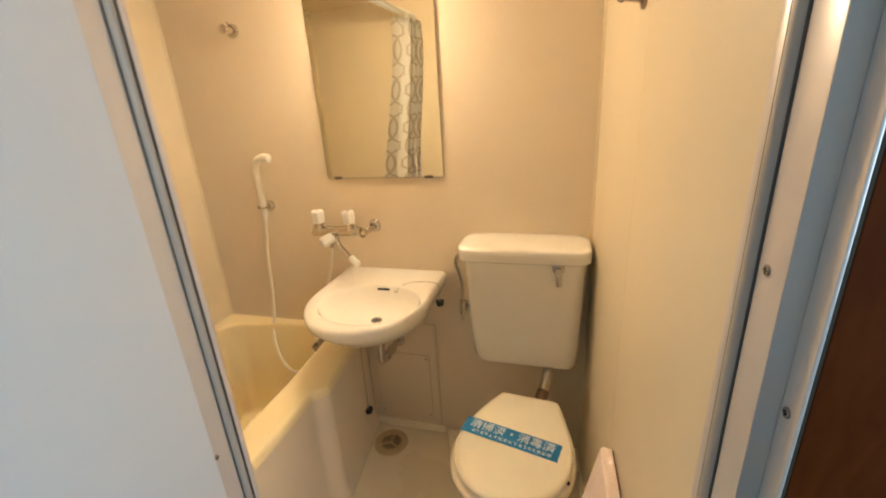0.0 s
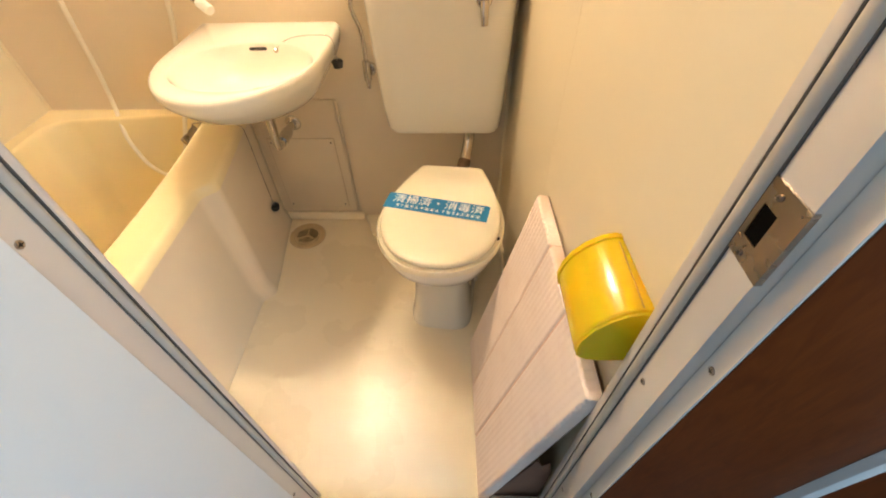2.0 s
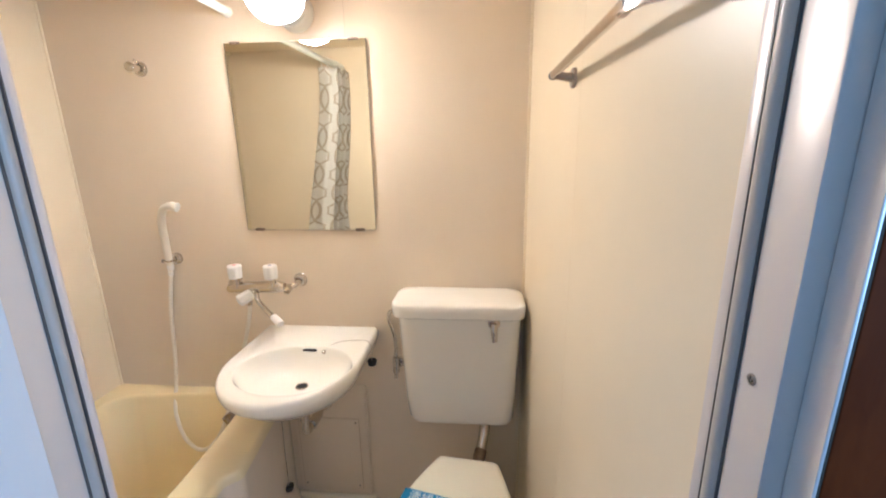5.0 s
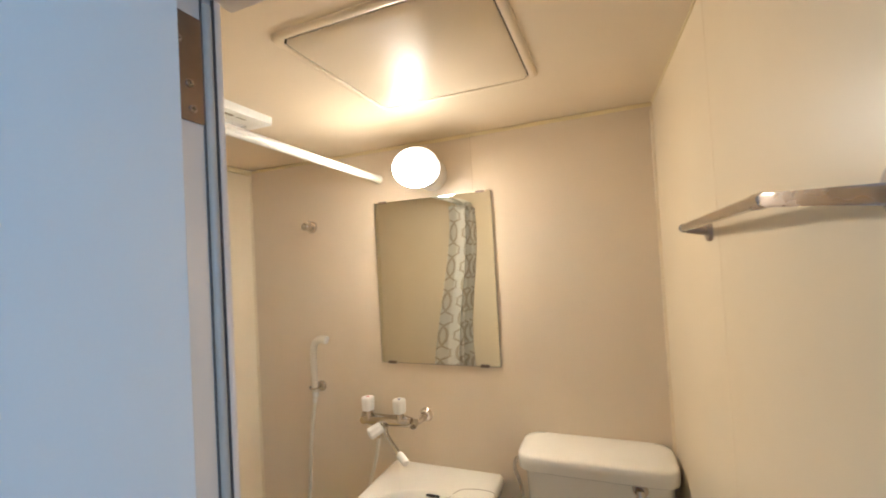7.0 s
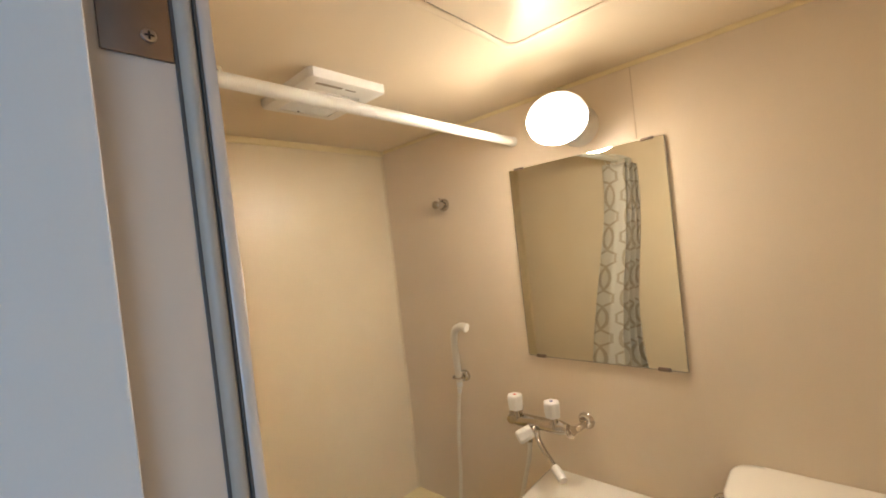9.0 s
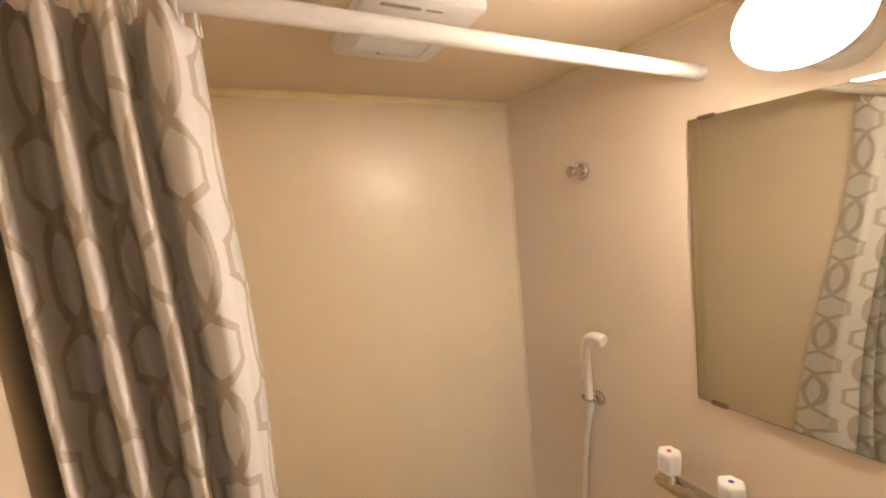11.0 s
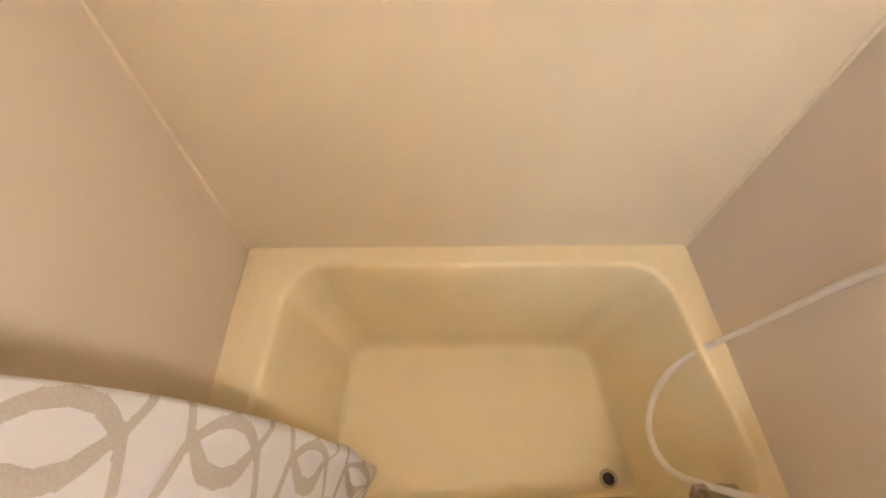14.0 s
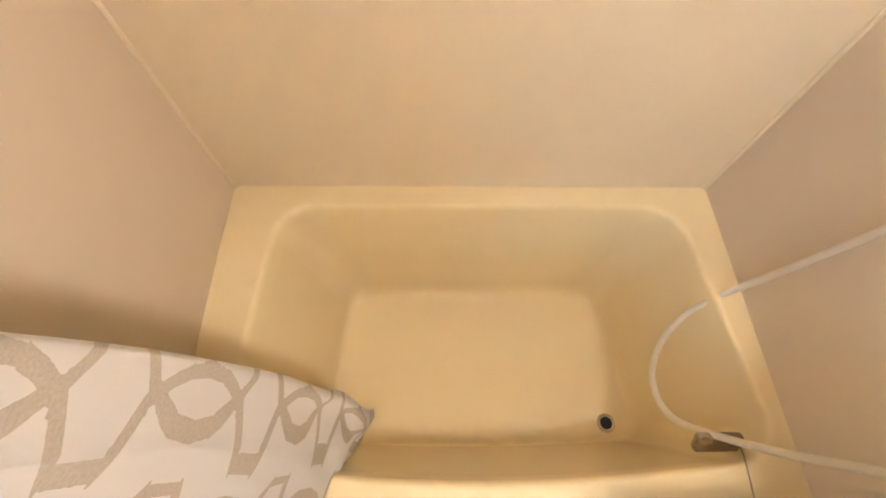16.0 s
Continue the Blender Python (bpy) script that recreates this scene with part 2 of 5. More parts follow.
def curtain_material():
    """White cloth with woven grey chains of hexagons and pointed ovals; the UVs are metres of cloth."""
    m = bpy.data.materials.new("patterned_curtain_cloth")
    m.use_nodes = True
    nt = m.node_tree
    b = nt.nodes["Principled BSDF"]
    uv = nt.nodes.new("ShaderNodeUVMap")
    uv.uv_map = "cloth"
    sep = nt.nodes.new("ShaderNodeSeparateXYZ")
    nt.links.new(uv.outputs[0], sep.inputs[0])
    u, v = sep.outputs[0], sep.outputs[1]
    col_w, period = 0.100, 0.20
    cell = chain(nt, "DIVIDE", chain(nt, "ADD", u, 0.05), col_w)
    col = chain(nt, "FLOOR", cell)
    x = chain(nt, "MULTIPLY", chain(nt, "SUBTRACT", chain(nt, "SUBTRACT", cell, col), 0.5), col_w)
    odd = chain(nt, "MULTIPLY", chain(nt, "MODULO", col, 2.0), 0.5)
    s = chain(nt, "FRACT", chain(nt, "ADD", chain(nt, "DIVIDE", v, period), odd))
    ramp = nt.nodes.new("ShaderNodeValToRGB")
    ramp.color_ramp.interpolation = "LINEAR"
    e = ramp.color_ramp.elements
    stops = [(0.0, 0.0), (0.03, 0.06), (0.13, 0.88), (0.32, 0.88), (0.42, 0.06), (0.45, 0.0), (0.52, 0.24), (0.60, 0.42), (0.725, 0.5), (0.85, 0.42), (0.93, 0.24), (1.0, 0.0)]
    e[0].position, e[0].color = 0.0, (0, 0, 0, 1)
    e[1].position, e[1].color = 1.0, (0, 0, 0, 1)
    for pos, val in stops[1:-1]:
        k = e.new(pos)
        k.color = (val, val, val, 1)
    nt.links.new(s, ramp.inputs[0])
    half = chain(nt, "MULTIPLY", ramp.outputs[0], 0.046)
    off = chain(nt, "ABSOLUTE", chain(nt, "SUBTRACT", chain(nt, "ABSOLUTE", x), half))
    nz = nt.nodes.new("ShaderNodeTexNoise")
    nz.inputs["Scale"].default_value, nz.inputs["Detail"].default_value = 260, 3
    nt.links.new(uv.outputs[0], nz.inputs["Vector"])
    wob = chain(nt, "MULTIPLY", chain(nt, "SUBTRACT", nz.outputs["Fac"], 0.5), 0.0022)
    steep = nt.nodes.new("ShaderNodeValToRGB")
    steep.color_ramp.interpolation = "CONSTANT"
    w = steep.color_ramp.elements
    w[0].position, w[0].color = 0.0, (0.3, 0.3, 0.3, 1)
    w[1].position, w[1].color = 0.135, (0, 0, 0, 1)
    for pos, val in ((0.02, 0.85), (0.315, 0.85), (0.43, 0.3), (0.60, 0.1), (0.85, 0.3)):
        k = w.new(pos)
        k.color = (val, val, val, 1)
    nt.links.new(s, steep.inputs[0])
    wide = chain(nt, "MULTIPLY_ADD", steep.outputs[0], 0.0060, 0.0064)
    band = chain(nt, "LESS_THAN", chain(nt, "ADD", off, wob), wide)
    wave = nt.nodes.new("ShaderNodeTexNoise")
    wave.inputs["Scale"].default_value, wave.inputs["Detail"].default_value = 420, 4
    nt.links.new(uv.outputs[0], wave.inputs["Vector"])
    grey = nt.nodes.new("ShaderNodeMix")
    grey.data_type = "RGBA"
    grey.inputs[6].default_value, grey.inputs[7].default_value = (0.43, 0.38, 0.30, 1), (0.68, 0.62, 0.53, 1)
    nt.links.new(wave.outputs["Fac"], grey.inputs[0])
    mix = nt.nodes.new("ShaderNodeMix")
    mix.data_type = "RGBA"
    mix.inputs[6].default_value = (0.77, 0.75, 0.72, 1)
    nt.links.new(band, mix.inputs[0])
    nt.links.new(grey.outputs[2], mix.inputs[7])
    nt.links.new(mix.outputs[2], b.inputs["Base Color"])
    b.inputs["Roughness"].default_value = 0.75
    bp = nt.nodes.new("ShaderNodeBump")
    bp.inputs["Strength"].default_value, bp.inputs["Distance"].default_value = 0.25, 0.0006
    nt.links.new(wave.outputs["Fac"], bp.inputs["Height"])
    nt.links.new(bp.outputs[0], b.inputs["Normal"])
    tr = nt.nodes.new("ShaderNodeBsdfTranslucent")
    nt.links.new(mix.outputs[2], tr.inputs["Color"])
    ms = nt.nodes.new("ShaderNodeMixShader")
    ms.inputs[0].default_value = 0.24
    out = nt.nodes["Material Output"]
    nt.links.new(b.outputs[0], ms.inputs[1])
    nt.links.new(tr.outputs[0], ms.inputs[2])
    nt.links.new(ms.outputs[0], out.inputs["Surface"])
    return m


CURTAIN = curtain_material()


def mat_material():
    """Pink foam, slightly grubby."""
    return material("pink_foam", (0.96, 0.80, 0.72), 0.65, mottle=0.05, mottle_scale=20, bump=0.2, bump_scale=300, stain=(0.80, 0.58, 0.48), stain_amount=0.35, stain_scale=14)


PINK = mat_material()
MATGROOVE = material("pink_groove", (0.84, 0.56, 0.44), 0.7, mottle=0.1, mottle_scale=40)


# ---- building tools ----
def finish(name, bm, mat, parent=None, smooth=True, angle=40):
    bmesh.ops.recalc_face_normals(bm, faces=bm.faces)
    me = bpy.data.meshes.new(name)
    bm.to_mesh(me)
    bm.free()
    me.materials.append(mat)
    if smooth:
        me.shade_smooth()
        me.set_sharp_from_angle(angle=radians(angle))
    ob = new(name, me)
    if parent:
        ob.parent = parent
        ob.matrix_parent_inverse = parent.matrix_world.inverted()
    return ob


def part(name, bm, mat, parent, label=""):
    ob = finish(name, bm, mat, parent)
    if label:
        tagged(ob, label=label)
    return ob


def thing(name, at, label, category, group=""):
    ob = new(name)
    ob.empty_display_size = 0.05
    ob.location = at
    ob.matrix_world = Matrix.Translation(at)
    return tagged(ob, label, category, group)


def box(lo, hi, bevel=0.0, bm=None, seg=2):
    bm2 = bmesh.new()
    bmesh.ops.create_cube(bm2, size=1)
    for v in bm2.verts:
        v.co = Vector([(a + b) / 2 + c * (b - a) for a, b, c in zip(lo, hi, v.co)])
    if bevel:
        bmesh.ops.bevel(bm2, geom=bm2.edges[:], offset=bevel, segments=seg, affect="EDGES", profile=0.5)
    return join(bm, bm2)


def join(bm, bm2):
    if bm is None:
        return bm2
    me = bpy.data.meshes.new("tmp")
    bm2.to_mesh(me)
    bm2.free()
    bm.from_mesh(me)
    bpy.data.meshes.remove(me)
    return bm


def prism(points, z0, z1, bevel=0.0, bm=None):
    bm2 = bmesh.new()
    low = [bm2.verts.new((x, y, z0)) for x, y in points]
    top = [bm2.verts.new((x, y, z1)) for x, y in points]
    n = len(points)
    bm2.faces.new(low[::-1])
    bm2.faces.new(top)
    for i in range(n):
        bm2.faces.new((low[i], low[(i + 1) % n], top[(i + 1) % n], top[i]))
    if bevel:
        bmesh.ops.bevel(bm2, geom=bm2.edges[:], offset=bevel, segments=2, affect="EDGES", profile=0.5)
    return join(bm, bm2)


def loft(rings, bm=None, cap0=True, cap1=True):
    bm2 = bmesh.new()
    rows = [[bm2.verts.new(p) for p in ring] for ring in rings]
    n = len(rows[0])
    for a, b in zip(rows, rows[1:]):
        for i in range(n):
            bm2.faces.new((a[i], a[(i + 1) % n], b[(i + 1) % n], b[i]))
    if cap0:
        bm2.faces.new(rows[0][::-1])
    if cap1:
        bm2.faces.new(rows[-1])
    return join(bm, bm2)


def smooth_path(pts, per=6):
    """Points along a soft curve through the given ones."""
    p = [Vector(q) for q in pts]
    p = [p[0] * 2 - p[1]] + p + [p[-1] * 2 - p[-2]]
    out = []
    for i in range(1, len(p) - 2):
        for k in range(per):
            t = k / per
            a, b, c, d = p[i - 1], p[i], p[i + 1], p[i + 2]
            out.append(0.5 * (2 * b + (c - a) * t + (2 * a - 5 * b + 4 * c - d) * t * t + (3 * b - a - 3 * c + d) * t ** 3))
    return out + [p[-2]]


def tube(pts, radius, n=14, bm=None, flat=1.0):
    """A round bar along points; radius is one number or one for each point."""
    pts = [Vector(p) for p in pts]
    rads = radius if isinstance(radius, (list, tuple)) else [radius] * len(pts)
    d = (pts[1] - pts[0]).normalized()
    side = d.cross(Vector((0, 0, 1)) if abs(d.z) < 0.9 else Vector((1, 0, 0))).normalized()
    rings = []
    for i, p in enumerate(pts):
        d = (pts[min(i + 1, len(pts) - 1)] - pts[max(i - 1, 0)]).normalized()
        side = (side - d * side.dot(d)).normalized()
        up = d.cross(side)
        rings.append([p + (side * math.cos(a) + up * math.sin(a) * flat) * rads[i] for a in [2 * math.pi * k / n for k in range(n)]])
    return loft(rings, bm)


def disc(centre, axis, r, depth, bevel=0.0, n=32, bm=None, r2=None):
    """A short cylinder from centre along axis, with a rounded far rim."""
    c, a = Vector(centre), Vector(axis).normalized()
    r2 = r if r2 is None else r2
    pts, rads = [c, c + a * (depth - bevel)], [r, r2]
    if bevel:
        for k in range(1, 4):
            t = math.pi / 2 * k / 3
            pts.append(c + a * (depth - bevel + bevel * math.sin(t)))
            rads.append(r2 - bevel + bevel * math.cos(t))
    return tube(pts, rads, n, bm)


def torus(centre, axis, r, thick, n=40, m=10, bm=None):
    a = Vector(axis).normalized()
    s = a.cross(Vector((0, 0, 1)) if abs(a.z) < 0.9 else Vector((1, 0, 0))).normalized()
    t = a.cross(s)
    bm2 = bmesh.new()
    grid = []
    for i in range(n):
        w = 2 * math.pi * i / n
        d = s * math.cos(w) + t * math.sin(w)
        grid.append([bm2.verts.new(Vector(centre) + d * (r + thick * math.cos(2 * math.pi * k / m)) + a * thick * math.sin(2 * math.pi * k / m)) for k in range(m)])
    for i in range(n):
        for k in range(m):
            bm2.faces.new((grid[i][k], grid[(i + 1) % n][k], grid[(i + 1) % n][(k + 1) % m], grid[i][(k + 1) % m]))
    return join(bm, bm2)


def ball(centre, r, bm=None, seg=24, rings=14):
    bm2 = bmesh.new()
    bmesh.ops.create_uvsphere(bm2, u_segments=seg, v_segments=rings, radius=1)
    rr = r if isinstance(r, (tuple, list)) else (r, r, r)
    for v in bm2.verts:
        v.co = Vector(centre) + Vector((v.co.x * rr[0], v.co.y * rr[1], v.co.z * rr[2]))
    return join(bm, bm2)


def rounded_ray(theta, hx, hy, r):
    """The distance from the centre of a rounded rectangle to its edge, towards theta."""
    c, s = abs(math.cos(theta)), abs(math.sin(theta))
    t = min(hx / c if c > 1e-9 else 1e9, hy / s if s > 1e-9 else 1e9)
    x, y = c * t, s * t
    if x > hx - r and y > hy - r:
        ox, oy = hx - r, hy - r
        b = c * ox + s * oy
        t = b + math.sqrt(max(0.0, b * b - (ox * ox + oy * oy - r * r)))
    return t


def screw(at, axis, parent, r=0.004, mat=None):
    bm = disc(at, axis, r, 0.0016, 0.0006, 12)
    ob = part("screw", bm, mat or STEEL, parent)
    a = Vector(axis).normalized()
    s = a.cross(Vector((0, 0, 1)) if abs(a.z) < 0.9 else Vector((1, 0, 0))).normalized()
    t = a.cross(s)
    bm = bmesh.new()
    for d in (s, t):
        p = Vector(at) + a * 0.0015
        tube([p - d * r * 0.6, p + d * r * 0.6], r * 0.16, 6, bm)
    part("screw_cross", bm, BLACK, ob)
    return ob


def link_chain(pts, radius, parent, mat=STEEL, name="chain"):
    """A ball chain along points."""
    path = smooth_path(pts, 10)
    bm = tube(path, radius * 0.35, 6)
    length, last = 0.0, path[0]
    step = radius * 2.3
    for p, q in zip(path, path[1:]):
        seg = (q - p).length
        while length + seg >= step:
            p = p.lerp(q, (step - length) / seg)
            seg = (q - p).length
            length = 0.0
            ball(p, radius, bm, 8, 5)
        length += seg
    return part(name, bm, mat, parent)


# ---- the room ----
XL, YF, H = -1.05, 1.65, 1.98


def wall_x(y):
    """The inner face of the door-side long wall."""
    return 0.565 + (YF - y) * 0.045


def near_y(x):
    """The inner face of the wall with the door."""
    return 0.547 + (x - XL) * 0.029


DL, DR, DTOP = 0.035, 0.592, 1.83

tagged(finish("wall_far", prism([(XL - 0.06, YF), (0.64, YF), (0.64, YF + 0.05), (XL - 0.06, YF + 0.05)], 0, H), PANELFAR), "cream moulded wall panel behind the basin", "wall", kind="structure")
tagged(finish("wall_left", prism([(XL, 0.48), (XL, YF), (XL - 0.05, YF), (XL - 0.05, 0.48)], 0, H), PANEL), "cream glossy wall panel beside the bathtub", "wall", kind="structure")
tagged(finish("wall_right", prism([(wall_x(YF), YF), (wall_x(YF) + 0.05, YF), (wall_x(0.56) + 0.05, 0.567), (wall_x(0.56), 0.567)], 0, H), PANEL), "cream glossy wall panel beside the toilet", "wall", kind="structure")
near = prism([(XL, near_y(XL)), (DL - 0.012, near_y(DL)), (DL - 0.012, near_y(DL) - 0.05), (XL, near_y(XL) - 0.05)], 0, H)
near = prism([(DL - 0.012, near_y(DL)), (0.66, near_y(0.66)), (0.66, 0.5), (DL - 0.012, 0.5)], DTOP + 0.03, H, bm=near)
tagged(finish("wall_near", near, PANELFAR), "cream wall panel round the doorway", "wall", kind="structure")
tagged(finish("floor", prism([(XL - 0.05, 0.50), (0.66, 0.50), (0.66, YF), (XL - 0.05, YF)], -0.06, 0), FLOOR), "cream glossy moulded bathroom floor", "floor", kind="structure")
tagged(finish("ceiling", prism([(XL - 0.05, 0.46), (0.68, 0.46), (0.68, YF + 0.05), (XL - 0.05, YF + 0.05)], H, H + 0.04), CEIL), "cream glossy ceiling panel", "ceiling", kind="structure")

# trims under the ceiling and coves in the corners
t = box((XL, near_y(XL), H - 0.023), (XL + 0.014, YF, H), 0.005, seg=3)
t = box((XL + 0.014, YF - 0.0035, H - 0.013), (wall_x(YF), YF, H), 0.0015, t)
tagged(finish("trim", t, TRIM), "yellowed cream strip under the ceiling", "trim", kind="structure")
t = prism([(wall_x(YF) - 0.003, YF - 0.008), (wall_x(0.6) - 0.003, 0.6), (wall_x(0.6), 0.6), (wall_x(YF), YF - 0.008)], H - 0.006, H, 0.001)
tagged(finish("trim", t, TRIM), "cream strip under the ceiling above the towel bar", "trim", kind="structure")
for cx, cy, r in ((wall_x(YF), YF, 0.007), (XL, YF, 0.006), (XL, near_y(XL), 0.006)):
    t = tube([(cx, cy, 0.0), (cx, cy, H - 0.025)], r, 24)
    tagged(finish("trim", t, PANEL), "rounded cream corner strip", "trim", kind="structure")

# joints between the panels
t = box((-0.0165, YF - 0.0012, 1.775), (-0.0150, YF + 0.002, H - 0.012))
tagged(finish("trim", t, JOINT), "thin sealed joint between far wall panels", "trim", kind="structure")
yj = 1.075
t = prism([(wall_x(yj) - 0.00015, yj), (wall_x(yj) + 0.002, yj), (wall_x(yj) + 0.002, yj + 0.0012), (wall_x(yj) - 0.00015, yj + 0.0012)], 0.03, H - 0.014)
tagged(finish("trim", t, SEAM), "thin sealed joint between side wall panels", "trim", kind="structure")

# floor ledge along the far wall and the floor's coved skirting
t = prism([(0.045, 1.525), (wall_x(1.525), 1.525), (wall_x(YF), YF), (-0.005, YF)], 0.0, 0.028, 0.016)
tagged(finish("floor_ledge", t, FLOOR), "raised cream ledge of the floor along the far wall", "floor", kind="structure")
t = prism([(-0.345, 1.632), (-0.005, 1.632), (-0.005, YF), (-0.345, YF)], 0.0, 0.045, 0.014)
tagged(finish("baseboard", t, FLOOR), "cream upstand below the access panel", "baseboard", kind="structure")
t = prism([(wall_x(1.52) - 0.014, 1.52), (wall_x(1.52), 1.52), (wall_x(0.61), 0.61), (wall_x(0.61) - 0.014, 0.61)], 0.0, 0.05, 0.006)
tagged(finish("baseboard", t, FLOOR), "cream upstand of the floor below the side wall", "baseboard", kind="structure")


# ---- the doorway ----
def door_frame():
    """Off-white jambs with a gasket bead, a strike plate and a hinge plate."""
    f = thing("door_frame", (DL, 0.54, 0), "off-white aluminium door frame with grey gaskets", "door frame")
    f["kind"] = "structure"
    z0, z1 = 0.0, DTOP + 0.03
    part("jamb", box((DL - 0.03, 0.4975, z0), (DL, 0.574, z1), 0.0015), FRAMEWHITE, f)
    part("lip", box((DL - 0.03, 0.574, z0), (DL + 0.004, 0.583, z1), 0.002), FRAMEWHITE, f)
    part("gasket", tube([(DL - 0.0005, 0.5668, z0 + 0.03), (DL - 0.0005, 0.5668, z1 - 0.04)], 0.0058, 14), GASKET, f, "grey rubber gasket bead")
    part("gasket", box((DL - 0.002, 0.5592, z0 + 0.03), (DL + 0.0012, 0.5618, z1 - 0.03), 0.0006), GASKET_DARK, f, "dark gasket line")
    part("gasket", box((DL - 0.002, 0.5725, z0 + 0.03), (DL + 0.0045, 0.574, z1 - 0.03), 0.0005), GASKET_DARK, f, "dark gasket line")
    # latch side
    part("jamb", box((DR, 0.499, z0), (DR + 0.03, 0.5365, z1), 0.0012), FRAMEWHITE, f)
    part("flange", box((DR + 0.014, 0.478, z0), (DR + 0.0165, 0.4986, z1), 0.0006), FRAMEWHITE, f)
    part("lip", box((DR - 0.004, 0.5530, z0), (DR + 0.03, 0.5660, z1), 0.002), FRAMEWHITE, f)
    part("gasket", tube([(DR + 0.001, 0.5445, z0 + 0.03), (DR + 0.001, 0.5445, z1 - 0.04)], 0.0072, 12), GASKET, f, "grey rubber gasket bead")
    part("gasket", box((DR - 0.004, 0.5513, z0 + 0.03), (DR + 0.01, 0.5528, z1 - 0.03), 0.0004), GASKET_DARK, f, "dark gasket line")
    part("gasket", box((DR - 0.0012, 0.5366, z0 + 0.03), (DR + 0.006, 0.5382, z1 - 0.03), 0.0004), GASKET_DARK, f, "dark gasket line")
    part("head", box((DL, 0.495, DTOP), (DR, 0.60, DTOP + 0.03), 0.002), FRAMEWHITE, f)
    part("sill", box((DL, 0.482, 0.0), (DR, 0.560, 0.055), 0.004), FRAMEWHITE, f, "pale threshold of the doorway")
    for y, z in ((0.526, 0.785), (0.522, 1.288), (0.526, 0.33)):
        screw((DR, y, z), (-1, 0, 0), f)
    for y, z in ((0.488, 0.885), (0.490, 1.20), (0.488, 0.46)):
        screw((DR + 0.014, y, z), (-1, 0, 0), f)
    for z in (0.988, 0.2):
        screw((DL, 0.537, z), (1, 0, 0), f)
    # strike plate with its hole
    bm = bmesh.new()
    y0, y1, za, zb = 0.4985, 0.5365, 0.991, 1.0565
    for lo, hi in (((y0, za), (y1, 1.009)), ((y0, 1.0375), (y1, zb)), ((y0, 1.009), (0.516, 1.0375)), ((0.5315, 1.009), (y1, 1.0375))):
        box((DR - 0.0016, lo[0], lo[1]), (DR, hi[0], hi[1]), 0, bm)
    box((DR - 0.0016, y0 - 0.0012, za), (DR + 0.0035, y0, zb), 0, bm)
    sp = part("strike_plate", bm, STEEL, f, "worn steel strike plate")
    # flat plate, not a recess; the hole's darkness is its colour
    part("bolt_hole", box((DR - 0.0008, 0.516, 1.009), (DR + 0.0003, 0.5315, 1.0375)), HOLE, sp)
    for z in (0.9975, 1.048):
        screw((DR - 0.0016, 0.5235, z), (-1, 0, 0), sp, 0.0026, BRONZE)
    hp = part("hinge_plate", box((DL, 0.522, 1.690), (DL + 0.0025, 0.5585, 1.80), 0.0006), BRONZE, f, "dark metal pivot hinge plate")
    for y, z in ((0.543, 1.728), (0.546, 1.703), (0.532, 1.77)):
        screw((DL + 0.0025, y, z), (1, 0, 0), hp, 0.0042)
    return f


def door_leaf():
    """The door, opened outwards against the passage."""
    d = thing("bathroom_door", (0.07, 0.22, 0.03), "white flush bathroom door standing open with aluminium edges", "door")
    part("panel", box((0.041, -0.065, 0.05), (0.0675, 0.5120, 1.80), 0.002), DOORWHITE, d)
    part("stile", box((0.039, -0.085, 0.04), (0.070, -0.0655, 1.81), 0.0015), ALU, d, "aluminium edge strip")
    part("rail", box((0.039, -0.065, 1.8005), (0.070, 0.5115, 1.815), 0.0015), ALU, d)
    part("rail", box((0.039, -0.065, 0.03), (0.070, 0.5115, 0.0495), 0.0015), ALU, d)
    return d


door_frame()
door_leaf()

# ---- the passage outside ----
tagged(finish("wall_passage_wood", prism([(0.6115, 0.479), (0.865, 0.479), (0.865, 0.58), (0.625, 0.58), (0.625, 0.4924), (0.6115, 0.4924)], -0.02, 2.3, 0.001), WOOD), "dark brown stained wood panel beside the doorway", "wall", kind="structure")
tagged(finish("trim", prism([(0.6088, 0.4795), (0.6112, 0.4795), (0.6112, 0.4924), (0.6088, 0.4924)], -0.02, 2.3), GAP), "dark strip for the shadow gap beside the frame", "trim", kind="structure")
tagged(finish("trim", prism([(0.867, 0.468), (0.89, 0.468), (0.89, 0.56), (0.867, 0.56)], -0.02, 2.3, 0.002), DOORWHITE), "white upright strip on the wood wall", "trim", kind="structure")
tagged(finish("wall_passage_wood", prism([(0.892, 0.475), (1.66, 0.475), (1.66, 0.58), (0.892, 0.58)], -0.02, 2.3, 0.001), WOOD), "dark brown stained wood panel in the passage", "wall", kind="structure")
# assumed shell out of view, added to close the passage round the daylight
tagged(finish("wall_passage_left", prism([(-0.75, 0.48), (0.002, 0.48), (0.002, 0.495), (-0.75, 0.495)], -0.02, 2.3), WALLPAPER), "unseen white papered passage wall", "wall", kind="structure")
tagged(finish("wall_passage_head", prism([(0.002, 0.475), (0.6085, 0.475), (0.6085, 0.495), (0.002, 0.495)], DTOP + 0.035, 2.3), WALLPAPER), "unseen white papered wall over the doorway", "wall", kind="structure")
tagged(finish("wall_passage_side", prism([(-0.75, -1.7), (-0.75, 0.48), (-0.80, 0.48), (-0.80, -1.7)], -0.02, 2.3), WALLPAPER), "unseen white papered passage wall", "wall", kind="structure")
